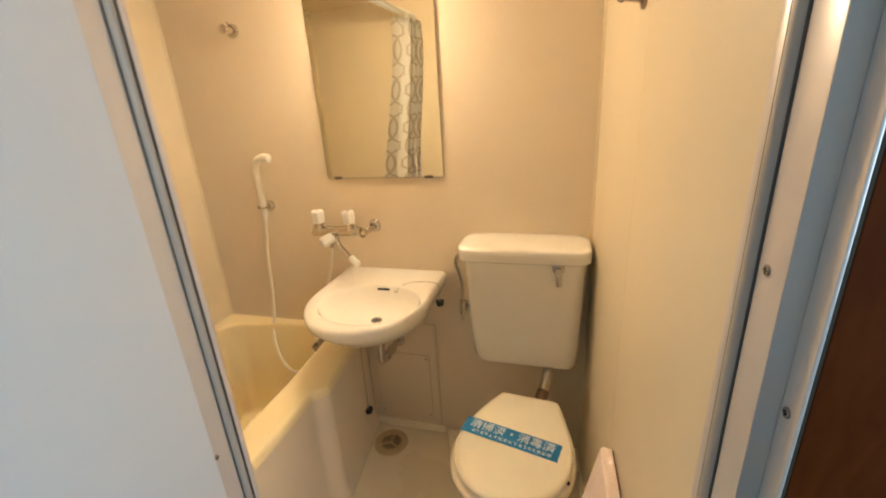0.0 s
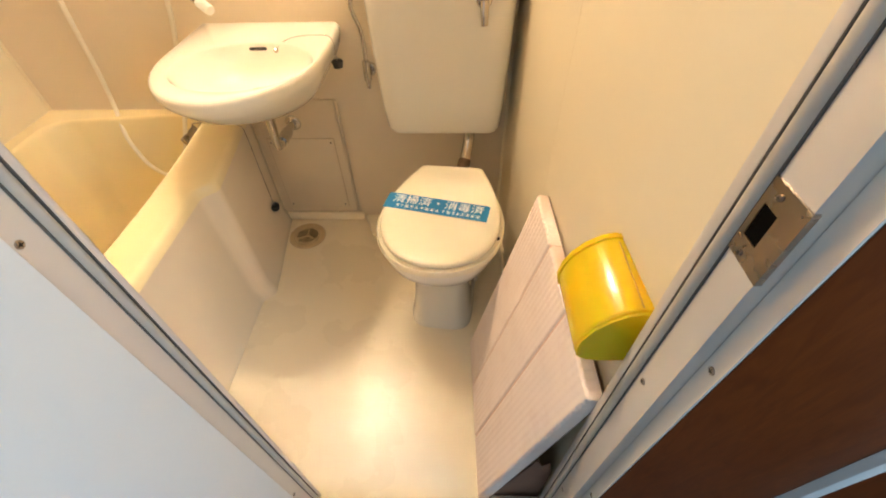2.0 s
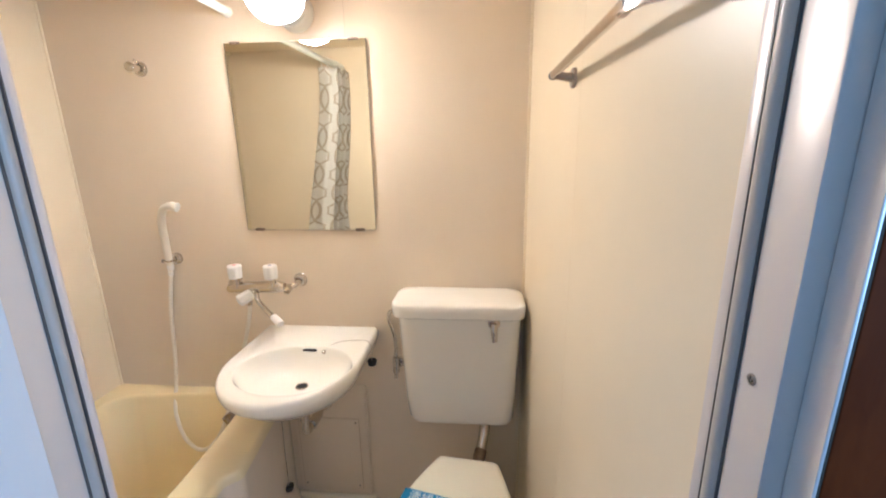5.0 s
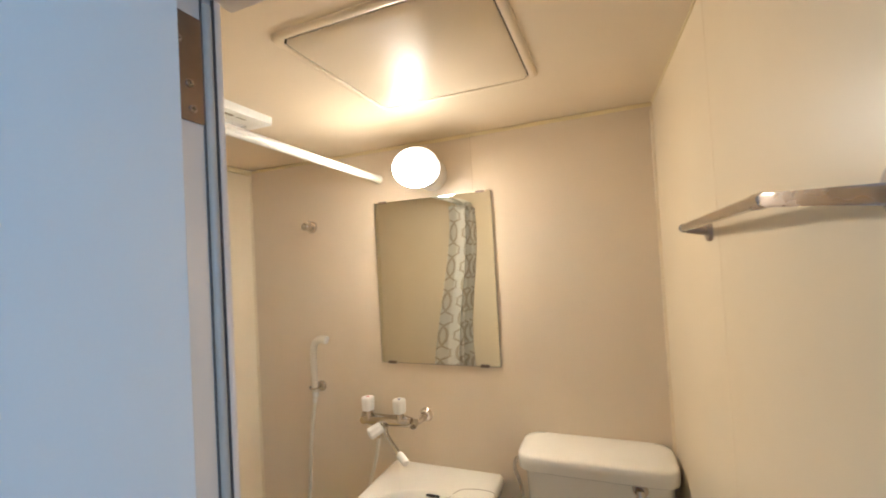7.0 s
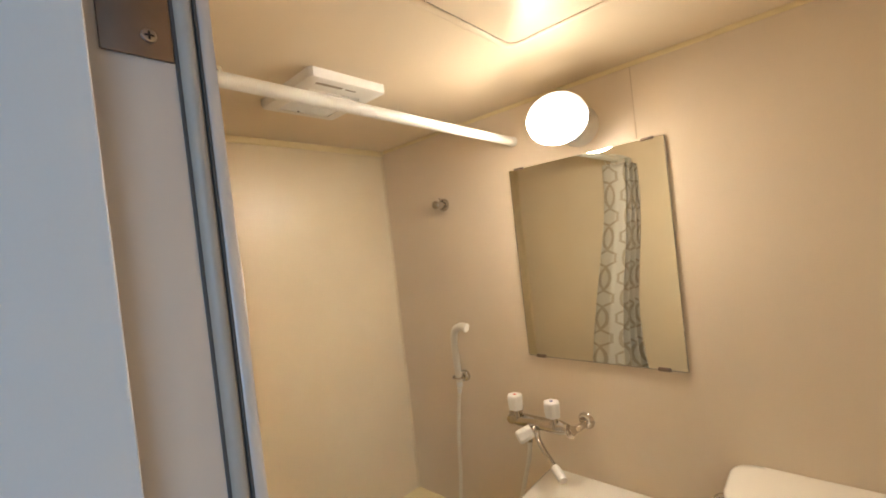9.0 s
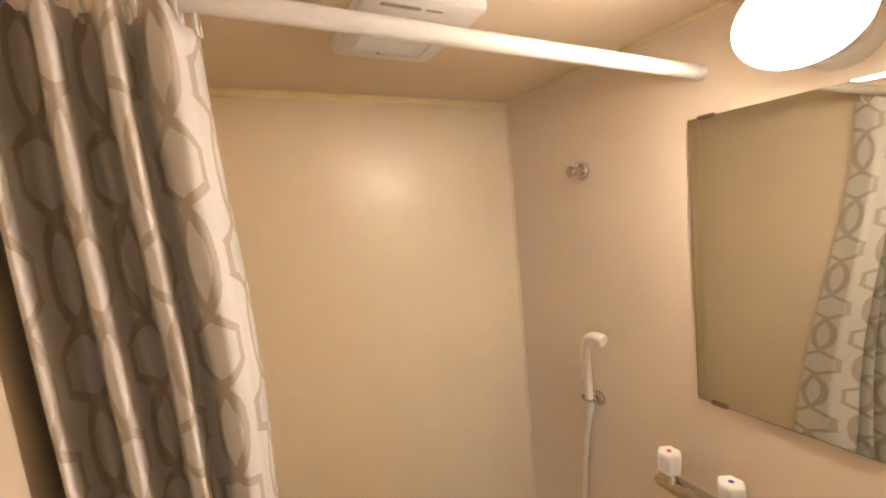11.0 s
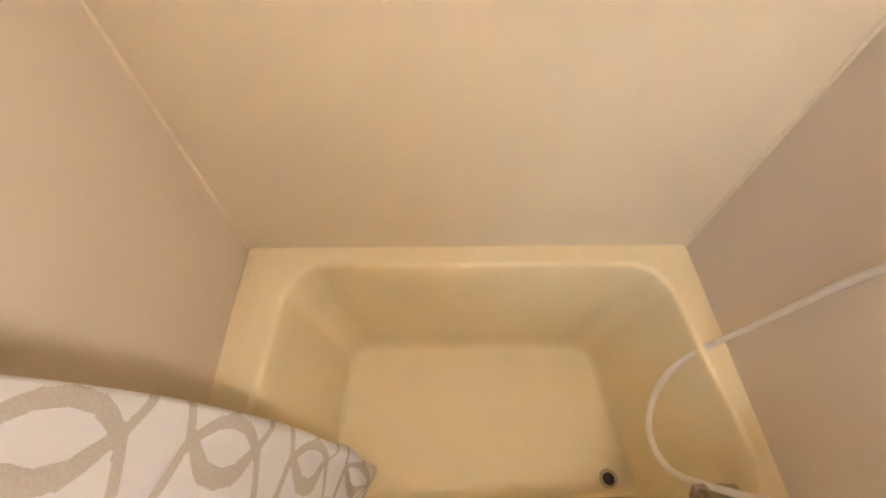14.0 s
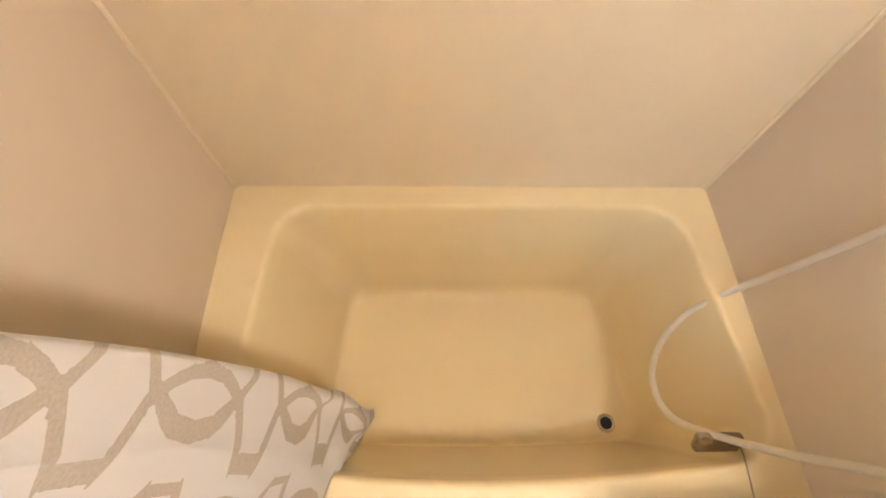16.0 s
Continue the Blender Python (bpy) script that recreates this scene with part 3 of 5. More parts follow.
tagged(finish("wall_passage_back", prism([(-0.80, -1.7), (1.7, -1.7), (1.7, -1.75), (-0.80, -1.75)], -0.02, 2.3), WALLPAPER), "unseen white papered passage wall", "wall", kind="structure")
win = prism([(1.65, -1.7), (1.70, -1.7), (1.70, 0.58), (1.65, 0.58)], -0.02, 1.07)
win = prism([(1.65, -1.7), (1.70, -1.7), (1.70, 0.58), (1.65, 0.58)], 2.03, 2.3, bm=win)
win = prism([(1.65, -1.7), (1.70, -1.7), (1.70, -0.875), (1.65, -0.875)], 1.07, 2.03, bm=win)
win = prism([(1.65, -0.025), (1.70, -0.025), (1.70, 0.58), (1.65, 0.58)], 1.07, 2.03, bm=win)
tagged(finish("wall_passage_window", win, WALLPAPER), "added white papered wall with an opening for the daylight", "wall", kind="structure")
tagged(finish("floor_passage", prism([(-0.80, -1.75), (1.7, -1.75), (1.7, 0.58), (0.66, 0.58), (0.66, 0.495), (-0.80, 0.495)], -0.08, -0.02), OUTFLOOR), "dark brown passage floor", "floor", kind="structure")
tagged(finish("ceiling_passage", prism([(-0.80, -1.75), (1.7, -1.75), (1.7, 0.58), (-0.80, 0.455), ], 2.3, 2.34), WALLPAPER), "unseen white passage ceiling", "ceiling", kind="structure")


# ---- bathtub ----
RIM = 0.513


def tub_ring(x0, x1, y0, y1, r, z, bow=0.0, wall=False):
    """A ring of a rounded rectangle; bow swings the room side outwards, wall follows the apron's plan."""
    out = []
    n = 288
    mx, my, hx, hy = (x0 + x1) / 2, (y0 + y1) / 2, (x1 - x0) / 2, (y1 - y0) / 2
    for k in range(n):
        a = 2 * math.pi * (k + 0.5) / n
        a = math.atan2(math.sin(a) * hy, math.cos(a) * hx)
        t = rounded_ray(a, hx, hy, r)
        x, y = mx + t * math.cos(a), my + t * math.sin(a)
        if not wall:
            # both ends flare towards the room
            flare = (x - mx) / hx * abs(y - my) / hy
            y += flare * (0.030 if y > my else -0.016)
        if x > mx:
            f = min(1.0, (x - mx) / hx)
            if wall:
                y_ = y
                if y_ > 1.235:
                    shift = 0.038 - (y_ - 1.235) / 0.415 * 0.055
                elif y_ > 1.20:
                    shift = (y_ - 1.20) / 0.035 * 0.038
                else:
                    shift = 0.0
                x += shift * f
            else:
                x += bow * f * math.cos((y - my) / hy * math.pi / 2)
        out.append((x, y, z))
    return out


def bathtub():
    tub = thing("bathtub", (-0.7, 1.1, 0), "cream moulded bathtub, empty, with a wide rim", "bathtub")
    X1 = -0.328
    ny = 0.552
    rings = [tub_ring(XL, X1 + 0.016, ny, YF, 0.004, 0.0, wall=True),
             tub_ring(XL, X1 + 0.014, ny, YF, 0.004, 0.03, wall=True),
             tub_ring(XL, X1, ny, YF, 0.004, 0.06, wall=True),
             tub_ring(XL, X1, ny, YF, 0.004, RIM - 0.03, wall=True),
             tub_ring(XL, X1 - 0.003, ny, YF, 0.006, RIM - 0.012, wall=True),
             tub_ring(XL, X1 - 0.010, ny, YF, 0.008, RIM - 0.003, wall=True),
             tub_ring(XL, X1 - 0.020, ny, YF, 0.01, RIM, wall=True),
             tub_ring(-1.006, -0.466, 0.640, 1.606, 0.075, RIM + 0.0005, 0.028),
             tub_ring(-1.002, -0.4695, 0.644, 1.602, 0.078, RIM + 0.0002, 0.028),
             tub_ring(-0.998, -0.4730, 0.648, 1.598, 0.080, RIM - 0.002, 0.028),
             tub_ring(-0.995, -0.4760, 0.651, 1.5955, 0.080, RIM - 0.006, 0.028),
             tub_ring(-0.993, -0.4785, 0.654, 1.594, 0.080, RIM - 0.013, 0.028),
             tub_ring(-0.990, -0.4830, 0.660, 1.590, 0.078, RIM - 0.05, 0.027),
             tub_ring(-0.975, -0.508, 0.700, 1.566, 0.068, 0.25, 0.020),
             tub_ring(-0.963, -0.520, 0.730, 1.548, 0.060, 0.12, 0.012),
             tub_ring(-0.959, -0.524, 0.735, 1.543, 0.056, 0.092, 0.012),
             tub_ring(-0.954, -0.529, 0.740, 1.538, 0.052, 0.079, 0.010),
             tub_ring(-0.946, -0.537, 0.748, 1.530, 0.048, 0.072, 0.010),
             tub_ring(-0.936, -0.547, 0.758, 1.520, 0.044, 0.070, 0.010),
             tub_ring(-0.80, -0.66, 0.95, 1.30, 0.05, 0.068)]
    part("apron", loft(rings[:4], cap1=False), APRON, tub, "pinkish cream apron")
    part("basin", loft(rings[3:], cap0=False), TUB, tub)
    # drain
    dr = part("drain_ring", torus((-0.566, 1.490, 0.0725), (0, 0, 1), 0.0200, 0.0050), CHROME, tub, "chrome drain ring")
    part("drain_hole", disc((-0.566, 1.490, 0.0712), (0, 0, 1), 0.0180, 0.0012), BLACK, dr)
    # overflow plate on the room side, below the rim
    tilt = Matrix.Translation((-0.508, 1.536, 0.474)) @ Matrix.Rotation(radians(-34), 4, "Y")

    def tilted(bm):
        bmesh.ops.transform(bm, matrix=tilt, verts=bm.verts)
        return bm

    ov = part("overflow_plate", tilted(box((-0.008, -0.043, -0.020), (0.010, 0.043, 0.020), 0.006)), STEEL, tub, "tarnished metal overflow plate")
    part("overflow_slot", tilted(box((-0.0086, -0.004, -0.010), (0.0, 0.036, 0.010), 0.002)), BLACK, ov)
    part("overflow_bar", tilted(tube([(-0.0088, -0.002, 0.0), (-0.0088, 0.034, 0.0)], 0.0022, 8)), CHROME, ov)
    link_chain([(-0.505, 1.555, 0.478), (-0.50, 1.553, 0.505), (-0.482, 1.55, RIM + 0.004), (-0.40, 1.545, RIM + 0.004), (-0.334, 1.542, RIM - 0.002), (-0.322, 1.54, 0.47), (-0.322, 1.537, 0.33), (-0.322, 1.535, 0.185)], 0.0018, tub, STEEL)
    pl = part("plug", disc((-0.322, 1.535, 0.150), (0, 0, 1), 0.0145, 0.022, 0.005, 24, r2=0.019), BLACK, tub, "black rubber plug on its chain")
    part("plug_ring", torus((-0.322, 1.535, 0.178), (1, 0, 0), 0.006, 0.0012, 16, 6), STEEL, pl)
    return tub


bathtub()


# ---- basin ----
SINK_Z = 0.793


def sink_outline(n, z, inset=0.0, pull=1.0, centre=(-0.155, 1.36)):
    """The basin's plan: square back corners, a half-oval front."""
    out = []
    cx, cy = centre
    ox, half, front, straight = -0.172, 0.212 - inset, 1.150 + inset, 1.40
    for k in range(n):
        a = 2 * math.pi * (k + 0.5) / n
        c, s = math.cos(a), math.sin(a)
        lo, hi = 0.0, 0.9
        for _ in range(26):
            t = (lo + hi) / 2
            x, y = cx + c * t, cy + s * t
            if y > straight:
                inside = abs(x - ox) < half and y < 1.648 - inset * 0.3
            else:
                inside = ((x - ox) / half) ** 2 + ((y - straight) / (straight - front)) ** 2 < 1
            if inside:
                lo = t
            else:
                hi = t
        out.append((cx + c * lo * pull, cy + s * lo * pull, z))
    return out


def sink_bowl(n, rx, ry, z, centre=(-0.152, 1.348)):
    return [(centre[0] + rx * math.cos(2 * math.pi * (k + 0.5) / n), centre[1] + ry * math.sin(2 * math.pi * (k + 0.5) / n), z) for k in range(n)]


def basin():
    s = thing("washbasin", (-0.18, 1.5, 0.6), "ivory ceramic wall-hung washbasin with an oval bowl", "washbasin")
    n = 128
    under = lambda f, z: [(-0.175 + (x + 0.175) * f, 1.648 + (y - 1.648) * f, z) for x, y, _ in sink_outline(n, 0)]
    rings = [under(0.40, 0.640), under(0.58, 0.645), under(0.76, 0.672), under(0.88, 0.705), under(0.955, 0.738),
             sink_outline(n, 0.757, 0.004), sink_outline(n, 0.770, 0.0), sink_outline(n, SINK_Z - 0.012, 0.0), sink_outline(n, SINK_Z - 0.004, 0.003), sink_outline(n, SINK_Z, 0.010),
             sink_bowl(n, 0.180, 0.147, SINK_Z - 0.0005), sink_bowl(n, 0.1775, 0.1445, SINK_Z - 0.0025), sink_bowl(n, 0.175, 0.142, SINK_Z - 0.008), sink_bowl(n, 0.171, 0.138, SINK_Z - 0.018),
             sink_bowl(n, 0.160, 0.128, SINK_Z - 0.040), sink_bowl(n, 0.140, 0.110, SINK_Z - 0.063, (-0.152, 1.352)), sink_bowl(n, 0.105, 0.082, SINK_Z - 0.079, (-0.150, 1.362)),
             sink_bowl(n, 0.06, 0.05, SINK_Z - 0.086, (-0.150, 1.376)), sink_bowl(n, 0.02, 0.02, SINK_Z - 0.089, (-0.150, 1.383))]
    part("bowl", loft(rings), CERAMIC, s)
    dz = SINK_Z - 0.0885
    dr = part("drain_ring", torus((-0.150, 1.383, dz + 0.001), (0, 0, 1), 0.0175, 0.003), CHROME, s, "chrome waste ring")
    part("drain_hole", disc((-0.150, 1.383, dz - 0.0004), (0, 0, 1), 0.016, 0.0015), BLACK, dr)
    ov = box((-0.183, 1.482, 0.7735), (-0.135, 1.492, 0.7815), 0.003)
    part("overflow_slot", ov, BLACK, s)
    part("chain_stay", ball((-0.107, 1.477, 0.777), 0.007), CHROME, s)
    link_chain([(-0.107, 1.475, 0.777), (-0.088, 1.492, 0.792), (-0.06, 1.52, SINK_Z + 0.003), (0.02, 1.53, SINK_Z + 0.003), (0.042, 1.52, SINK_Z - 0.01), (0.044, 1.518, 0.745)], 0.0013, s)
    part("plug", disc((0.044, 1.518, 0.712), (0, 0, 1), 0.013, 0.020, 0.004, 24, r2=0.0165), BLACK, s, "black rubber plug on its chain")
    part("plug_ring", torus((0.044, 1.518, 0.737), (1, 0, 0), 0.005, 0.001, 14, 6), STEEL, s)
    # waste pipe
    path = smooth_path([(-0.166, 1.43, 0.66), (-0.169, 1.43, 0.58), (-0.173, 1.431, 0.525), (-0.175, 1.437, 0.502), (-0.177, 1.455, 0.491), (-0.182, 1.50, 0.484), (-0.188, 1.57, 0.474), (-0.194, 1.65, 0.464)], 6)
    wp = part("waste_pipe", tube(path, 0.0135, 18), CHROME, s, "chrome waste pipe")
    part("flange", disc((-0.194, YF, 0.464), (0, -1, 0), 0.034, 0.016, 0.010, 28, r2=0.029), CHROME, wp)
    part("collar", tube([(-0.166, 1.43, 0.665), (-0.167, 1.43, 0.628)], 0.022, 20), CHROME, wp)
    part("collar", tube([(-0.180, 1.48, 0.487), (-0.187, 1.56, 0.475)], 0.0185, 18), CHROME, wp)
    return s


basin()


def access_panel():
    p = thing("access_panel", (-0.17, YF, 0.05), "cream plastic access panel below the washbasin", "panel")
    part("surround", box((-0.322, YF - 0.008, 0.045), (-0.024, YF, 0.550), 0.003), PANELFAR, p)
    part("edge_bead", tube([(-0.027, YF - 0.009, 0.05), (-0.027, YF - 0.009, 0.548)], 0.0055, 10), PANELFAR, p)
    part("gap", box((-0.310, YF - 0.0092, 0.072), (-0.060, YF - 0.0075, 0.402)), JOINT, p)
    c = part("cover", box((-0.3075, YF - 0.0125, 0.0745), (-0.0625, YF - 0.0085, 0.3995), 0.002), PANELFAR, p, "screwed cream cover")
    for x in (-0.296, -0.074):
        for z in (0.09, 0.385):
            screw((x, YF - 0.0125, z), (0, -1, 0), c, 0.0038)
    return p


access_panel()


# ---- mixer tap with its hose and hand shower ----
def knob(at, r, h, mark, parent, axis=(0, 0, 1)):
    a = Vector(axis).normalized()
    s = a.cross(Vector((0, 1, 0))).normalized()
    t = a.cross(s)
    rings = []
    for f, k in ((0.86, 0.0), (0.94, 0.03), (1.0, 0.4), (1.03, 0.75), (1.0, 0.92), (0.9, 0.98), (0.8, 1.0)):
        rings.append([Vector(at) + a * h * k + (s * math.cos(w) + t * math.sin(w)) * r * f * (1 + 0.075 * math.cos(6 * w)) for w in [2 * math.pi * i / 48 for i in range(48)]])
    k = part("knob", loft(rings), WHITE, parent, "fluted white plastic knob")
    if mark:
        part("mark", disc(Vector(at) + a * (h - 0.0006), a, 0.0052, 0.0014, 0.0004, 16), mark, k)
    return k


def mixer():
    m = thing("mixer_tap", (-0.36, 1.60, 0.97), "chrome wall mixer tap with white fluted knobs", "tap")
    y = 1.575
    body = tube([(-0.452, y, 0.965), (-0.43, y, 0.967), (-0.36, y, 0.968), (-0.29, y, 0.970), (-0.268, y, 0.97)], [0.017, 0.0205, 0.0195, 0.0205, 0.015], 20)
    for x in (-0.435, -0.308):
        tube([(x, y - 0.006, 0.968), (x, y - 0.008, 1.003)], [0.015, 0.011], 18, body)
    part("body", body, CHROME, m)
    knob((-0.437, y - 0.010, 1.004), 0.0232, 0.047, RED, m)
    knob((-0.308, y - 0.010, 1.004), 0.0232, 0.047, NAVY, m)
    for x0, x1 in ((-0.468, -0.492), (-0.262, -0.243)):
        leg = part("leg", tube(smooth_path([(x0 + (0.012 if x0 < -0.3 else -0.012), y, 0.965), (x0, y + 0.012, 0.960), (x1, y + 0.045, 0.968), (x1, YF, 0.972)], 5), 0.0095, 14), CHROME, m)
        part("flange", disc((x1, YF, 0.972), (0, -1, 0), 0.026, 0.013, 0.008, 28, r2=0.022), CHROME, leg)
        part("nut", tube([(x0, y - 0.004, 0.958), (x0, y + 0.020, 0.962)], 0.0155, 6), CHROME, leg)
    part("end_cap", disc((-0.452, y, 0.965), (-1, 0, -0.1), 0.013, 0.014, 0.005, 18), CHROME, m)
    # diverter and spout
    part("diverter_stem", tube([(-0.372, y, 0.962), (-0.374, y - 0.028, 0.950)], [0.0125, 0.011], 16), CHROME, m)
    knob((-0.378, y - 0.026, 0.952), 0.0190, 0.048, None, m, (-0.55, -0.72, -0.30))
    sp = part("spout", tube(smooth_path([(-0.368, y - 0.012, 0.950), (-0.362, y - 0.020, 0.930), (-0.345, y - 0.032, 0.916), (-0.31, y - 0.058, 0.902), (-0.272, y - 0.086, 0.890)], 6), 0.0090, 14), CHROME, m, "slim chrome swivel spout")
    part("spout_tip", tube([(-0.278, y - 0.081, 0.892), (-0.275, y - 0.083, 0.891), (-0.244, y - 0.106, 0.881), (-0.240, y - 0.109, 0.879)], [0.0108, 0.0126, 0.0130, 0.0115], 18), WHITE, sp, "white plastic spout end")
    part("outlet", tube([(-0.40, y + 0.004, 0.955), (-0.405, y + 0.006, 0.918)], 0.0105, 16), CHROME, m)
    return m


mixer()


def hand_shower():
    s = thing("hand_shower", (-0.707, 1.6, 1.04), "cream plastic hand shower hooked on the wall", "shower head")
    path = smooth_path([(-0.727, 1.630, 1.020), (-0.726, 1.627, 1.08), (-0.721, 1.619, 1.155), (-0.708, 1.607, 1.210), (-0.688, 1.600, 1.240), (-0.660, 1.598, 1.251), (-0.639, 1.600, 1.247)], 7)
    n = len(path)
    rad = [0.0105 + 0.0025 * min(1, i / 8) + (0.0035 * max(0, (i - n * 0.6) / (n * 0.4))) for i in range(n)]
    h = part("handle", tube(path, rad, 20), HOSE, s)
    part("spray_face", disc(path[-1], (path[-1] - path[-2]), 0.0165, 0.004, 0.0015, 20), WHITE, h)
    part("collar", tube([(-0.7275, 1.6302, 1.010), (-0.727, 1.630, 1.030)], 0.0115, 16), WHITE, h)
    return s


hand_shower()


def shower_holder():
    s = thing("shower_holder", (-0.70, YF, 1.055), "small chrome wall hook holding the hand shower", "hook")
    part("base", disc((-0.708, YF, 1.050), (0, -1, 0), 0.021, 0.014, 0.008, 28), CHROME, s)
    part("arm", tube([(-0.712, YF - 0.01, 1.050), (-0.716, 1.634, 1.048)], [0.012, 0.009], 16), CHROME, s)
    part("cradle", torus((-0.7265, 1.629, 1.046), (0, -0.05, 1), 0.0155, 0.0035, 24, 8), CHROME, s)
    part("screw_knob", ball((-0.748, 1.626, 1.045), (0.006, 0.006, 0.007)), GREYPRINT, s)
    return s


shower_holder()


def hose():
    pts = [(-0.7275, 1.630, 1.012), (-0.745, 1.632, 0.93), (-0.762, 1.634, 0.84), (-0.771, 1.634, 0.745), (-0.778, 1.632, 0.650), (-0.784, 1.620, 0.545), (-0.777, 1.594, 0.490), (-0.766, 1.570, 0.435), (-0.728, 1.545, 0.362), (-0.670, 1.522, 0.332),
           (-0.622, 1.513, 0.335), (-0.573, 1.503, 0.378), (-0.539, 1.510, 0.430), (-0.508, 1.535, 0.525), (-0.485, 1.565, 0.605), (-0.463, 1.592, 0.718), (-0.430, 1.596, 0.83), (-0.405, 1.581, 0.925)]
    h = thing("shower_hose", (-0.66, 1.55, 0.33), "cream plastic shower hose looping down into the bathtub", "hose")
    path = smooth_path(pts, 10)
    part("tube", tube(path, 0.0068, 14), HOSE, h)
    part("nut", tube([path[-1], path[-4]], 0.0095, 8), CHROME, h, "chrome hose nut")
    part("nut", tube([path[1], path[3]], 0.0088, 12), WHITE, h, "white hose collar")
    return h


hose()


# ---- mirror, lamp, hooks, bar ----
def mirror():
    m = thing("wall_mirror", (-0.18, YF, 1.16), "frameless rectangular mirror with worn edges held by metal clips", "mirror")
    x0, x1, z0, z1 = -0.414, 0.050, 1.160, 1.770
    part("glass", box((x0, YF - 0.0075, z0), (x1, YF - 0.0035, z1), 0.0008, seg=1), MIRROR, m)
    part("backing", box((x0 + 0.003, YF - 0.0034, z0 + 0.003), (x1 - 0.003, YF, z1 - 0.003)), GREYPRINT, m)
    e = box((x0 - 0.0012, YF - 0.0072, z0), (x0 - 0.0002, YF - 0.002, z1))
    box((x1 + 0.0002, YF - 0.0072, z0), (x1 + 0.0012, YF - 0.002, z1), 0, e)
    box((x0, YF - 0.0072, z0 - 0.0012), (x1, YF - 0.002, z0 - 0.0002), 0, e)
    part("edge", e, GREYPRINT, m, "corroded dark edge")
    for x in (x0 + 0.045, x1 - 0.055):
        part("clip", box((x - 0.016, YF - 0.0115, z0 - 0.004), (x + 0.016, YF, z0 + 0.006), 0.002), BRONZE, m, "tarnished metal clip")
    for x in (x0 + 0.035, x1 - 0.04):
        part("clip", box((x - 0.016, YF - 0.0105, z1 - 0.004), (x + 0.016, YF, z1 + 0.003), 0.001), BRONZE, m, "metal clip")
    return m


mirror()


def wall_lamp():
    l = thing("wall_lamp", (-0.168, YF, 1.850), "glowing oval milk-glass wall lamp", "lamp")
    part("base", disc((-0.168, YF, 1.850), (0, -1, 0), 0.058, 0.042, 0.006, 36, r2=0.052), WHITE, l)
    # opaque holder, also there to cut the globe's light on the wall
    part("holder", tube(smooth_path([(-0.168, 1.612, 1.850), (-0.168, 1.600, 1.850), (-0.168, 1.585, 1.850), (-0.168, 1.570, 1.850)], 5), [0.050] * 16, 36, flat=0.86), WHITE, l)
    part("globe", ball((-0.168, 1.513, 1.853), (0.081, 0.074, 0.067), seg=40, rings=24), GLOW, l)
    return l


wall_lamp()


def wall_hook():
    h = thing("robe_hook", (-0.721, YF, 1.703), "small chrome wall hook", "hook")
    part("base", disc((-0.721, YF, 1.703), (0, -1, 0), 0.024, 0.011, 0.006, 26), CHROME, h)
    part("peg", tube([(-0.721, YF - 0.008, 1.703), (-0.722, 1.618, 1.702), (-0.722, 1.604, 1.703)], [0.0145, 0.0125, 0.014], 16), CHROME, h)
    part("knob", ball((-0.722, 1.603, 1.703), (0.016, 0.007, 0.016)), CHROME, h)
    part("prong", tube(smooth_path([(-0.721, YF - 0.008, 1.719), (-0.721, 1.632, 1.722), (-0.721, 1.626, 1.728)], 4), 0.004, 10), CHROME, h)
    return h


wall_hook()


def towel_bar():
    b = thing("towel_bar", (0.6, 0.85, 1.56), "steel towel bar on wall brackets", "towel bar")
    a, c = Vector((0.552, 1.150, 1.572)), Vector((0.558, 0.735, 1.578))
    part("bar", tube([a, c], 0.0075, 16), CHROME, b)
    part("end_cap", disc(a, (a - c), 0.0088, 0.006, 0.002, 16), CHROME, b)
    y0 = 0.63
    arm = loft([[(x, y, z) for x, z in ((X - 0.006, zz - hh), (X + 0.006, zz - hh), (X + 0.006, zz + hh), (X - 0.006, zz + hh))] for X, y, zz, hh in
                ((0.558, 0.762, 1.5775, 0.0080), (0.5585, 0.735, 1.577, 0.0072), (0.563, 0.715, 1.575, 0.0066), (0.582, 0.668, 1.570, 0.0070), (0.604, y0, 1.565, 0.0082))])
    bmesh.ops.bevel(arm, geom=arm.edges[:], offset=0.002, segments=2, affect="EDGES")
    part("arm", arm, STEEL, b, "flat steel bracket arm")
    n = (-1, -0.045, 0)
    p1 = part("wall_plate", disc((wall_x(y0), y0, 1.568), n, 0.022, 0.009, 0.004, 24), STEEL, b)
    screw((wall_x(y0) - 0.008, y0 - 0.001, 1.583), n, p1)
    y1 = 1.125
    part("arm", tube([(wall_x(y1), y1, 1.563), (0.553, y1, 1.568)], [0.009, 0.007], 12), STEEL, b)
    part("wall_plate", disc((wall_x(y1), y1, 1.563), n, 0.019, 0.006, 0.003, 24), STEEL, b)
    return b


towel_bar()


# ---- ceiling hatch and fan ----
def rounded_frame(cx, cy, hx, hy, r, z, n=96):
    out = []
    for k in range(n):
        a = 2 * math.pi * (k + 0.5) / n
        a = math.atan2(math.sin(a) * hy, math.cos(a) * hx)
        t = rounded_ray(a, hx, hy, r)
        out.append((cx + t * math.cos(a), cy + t * math.sin(a), z))
    return out


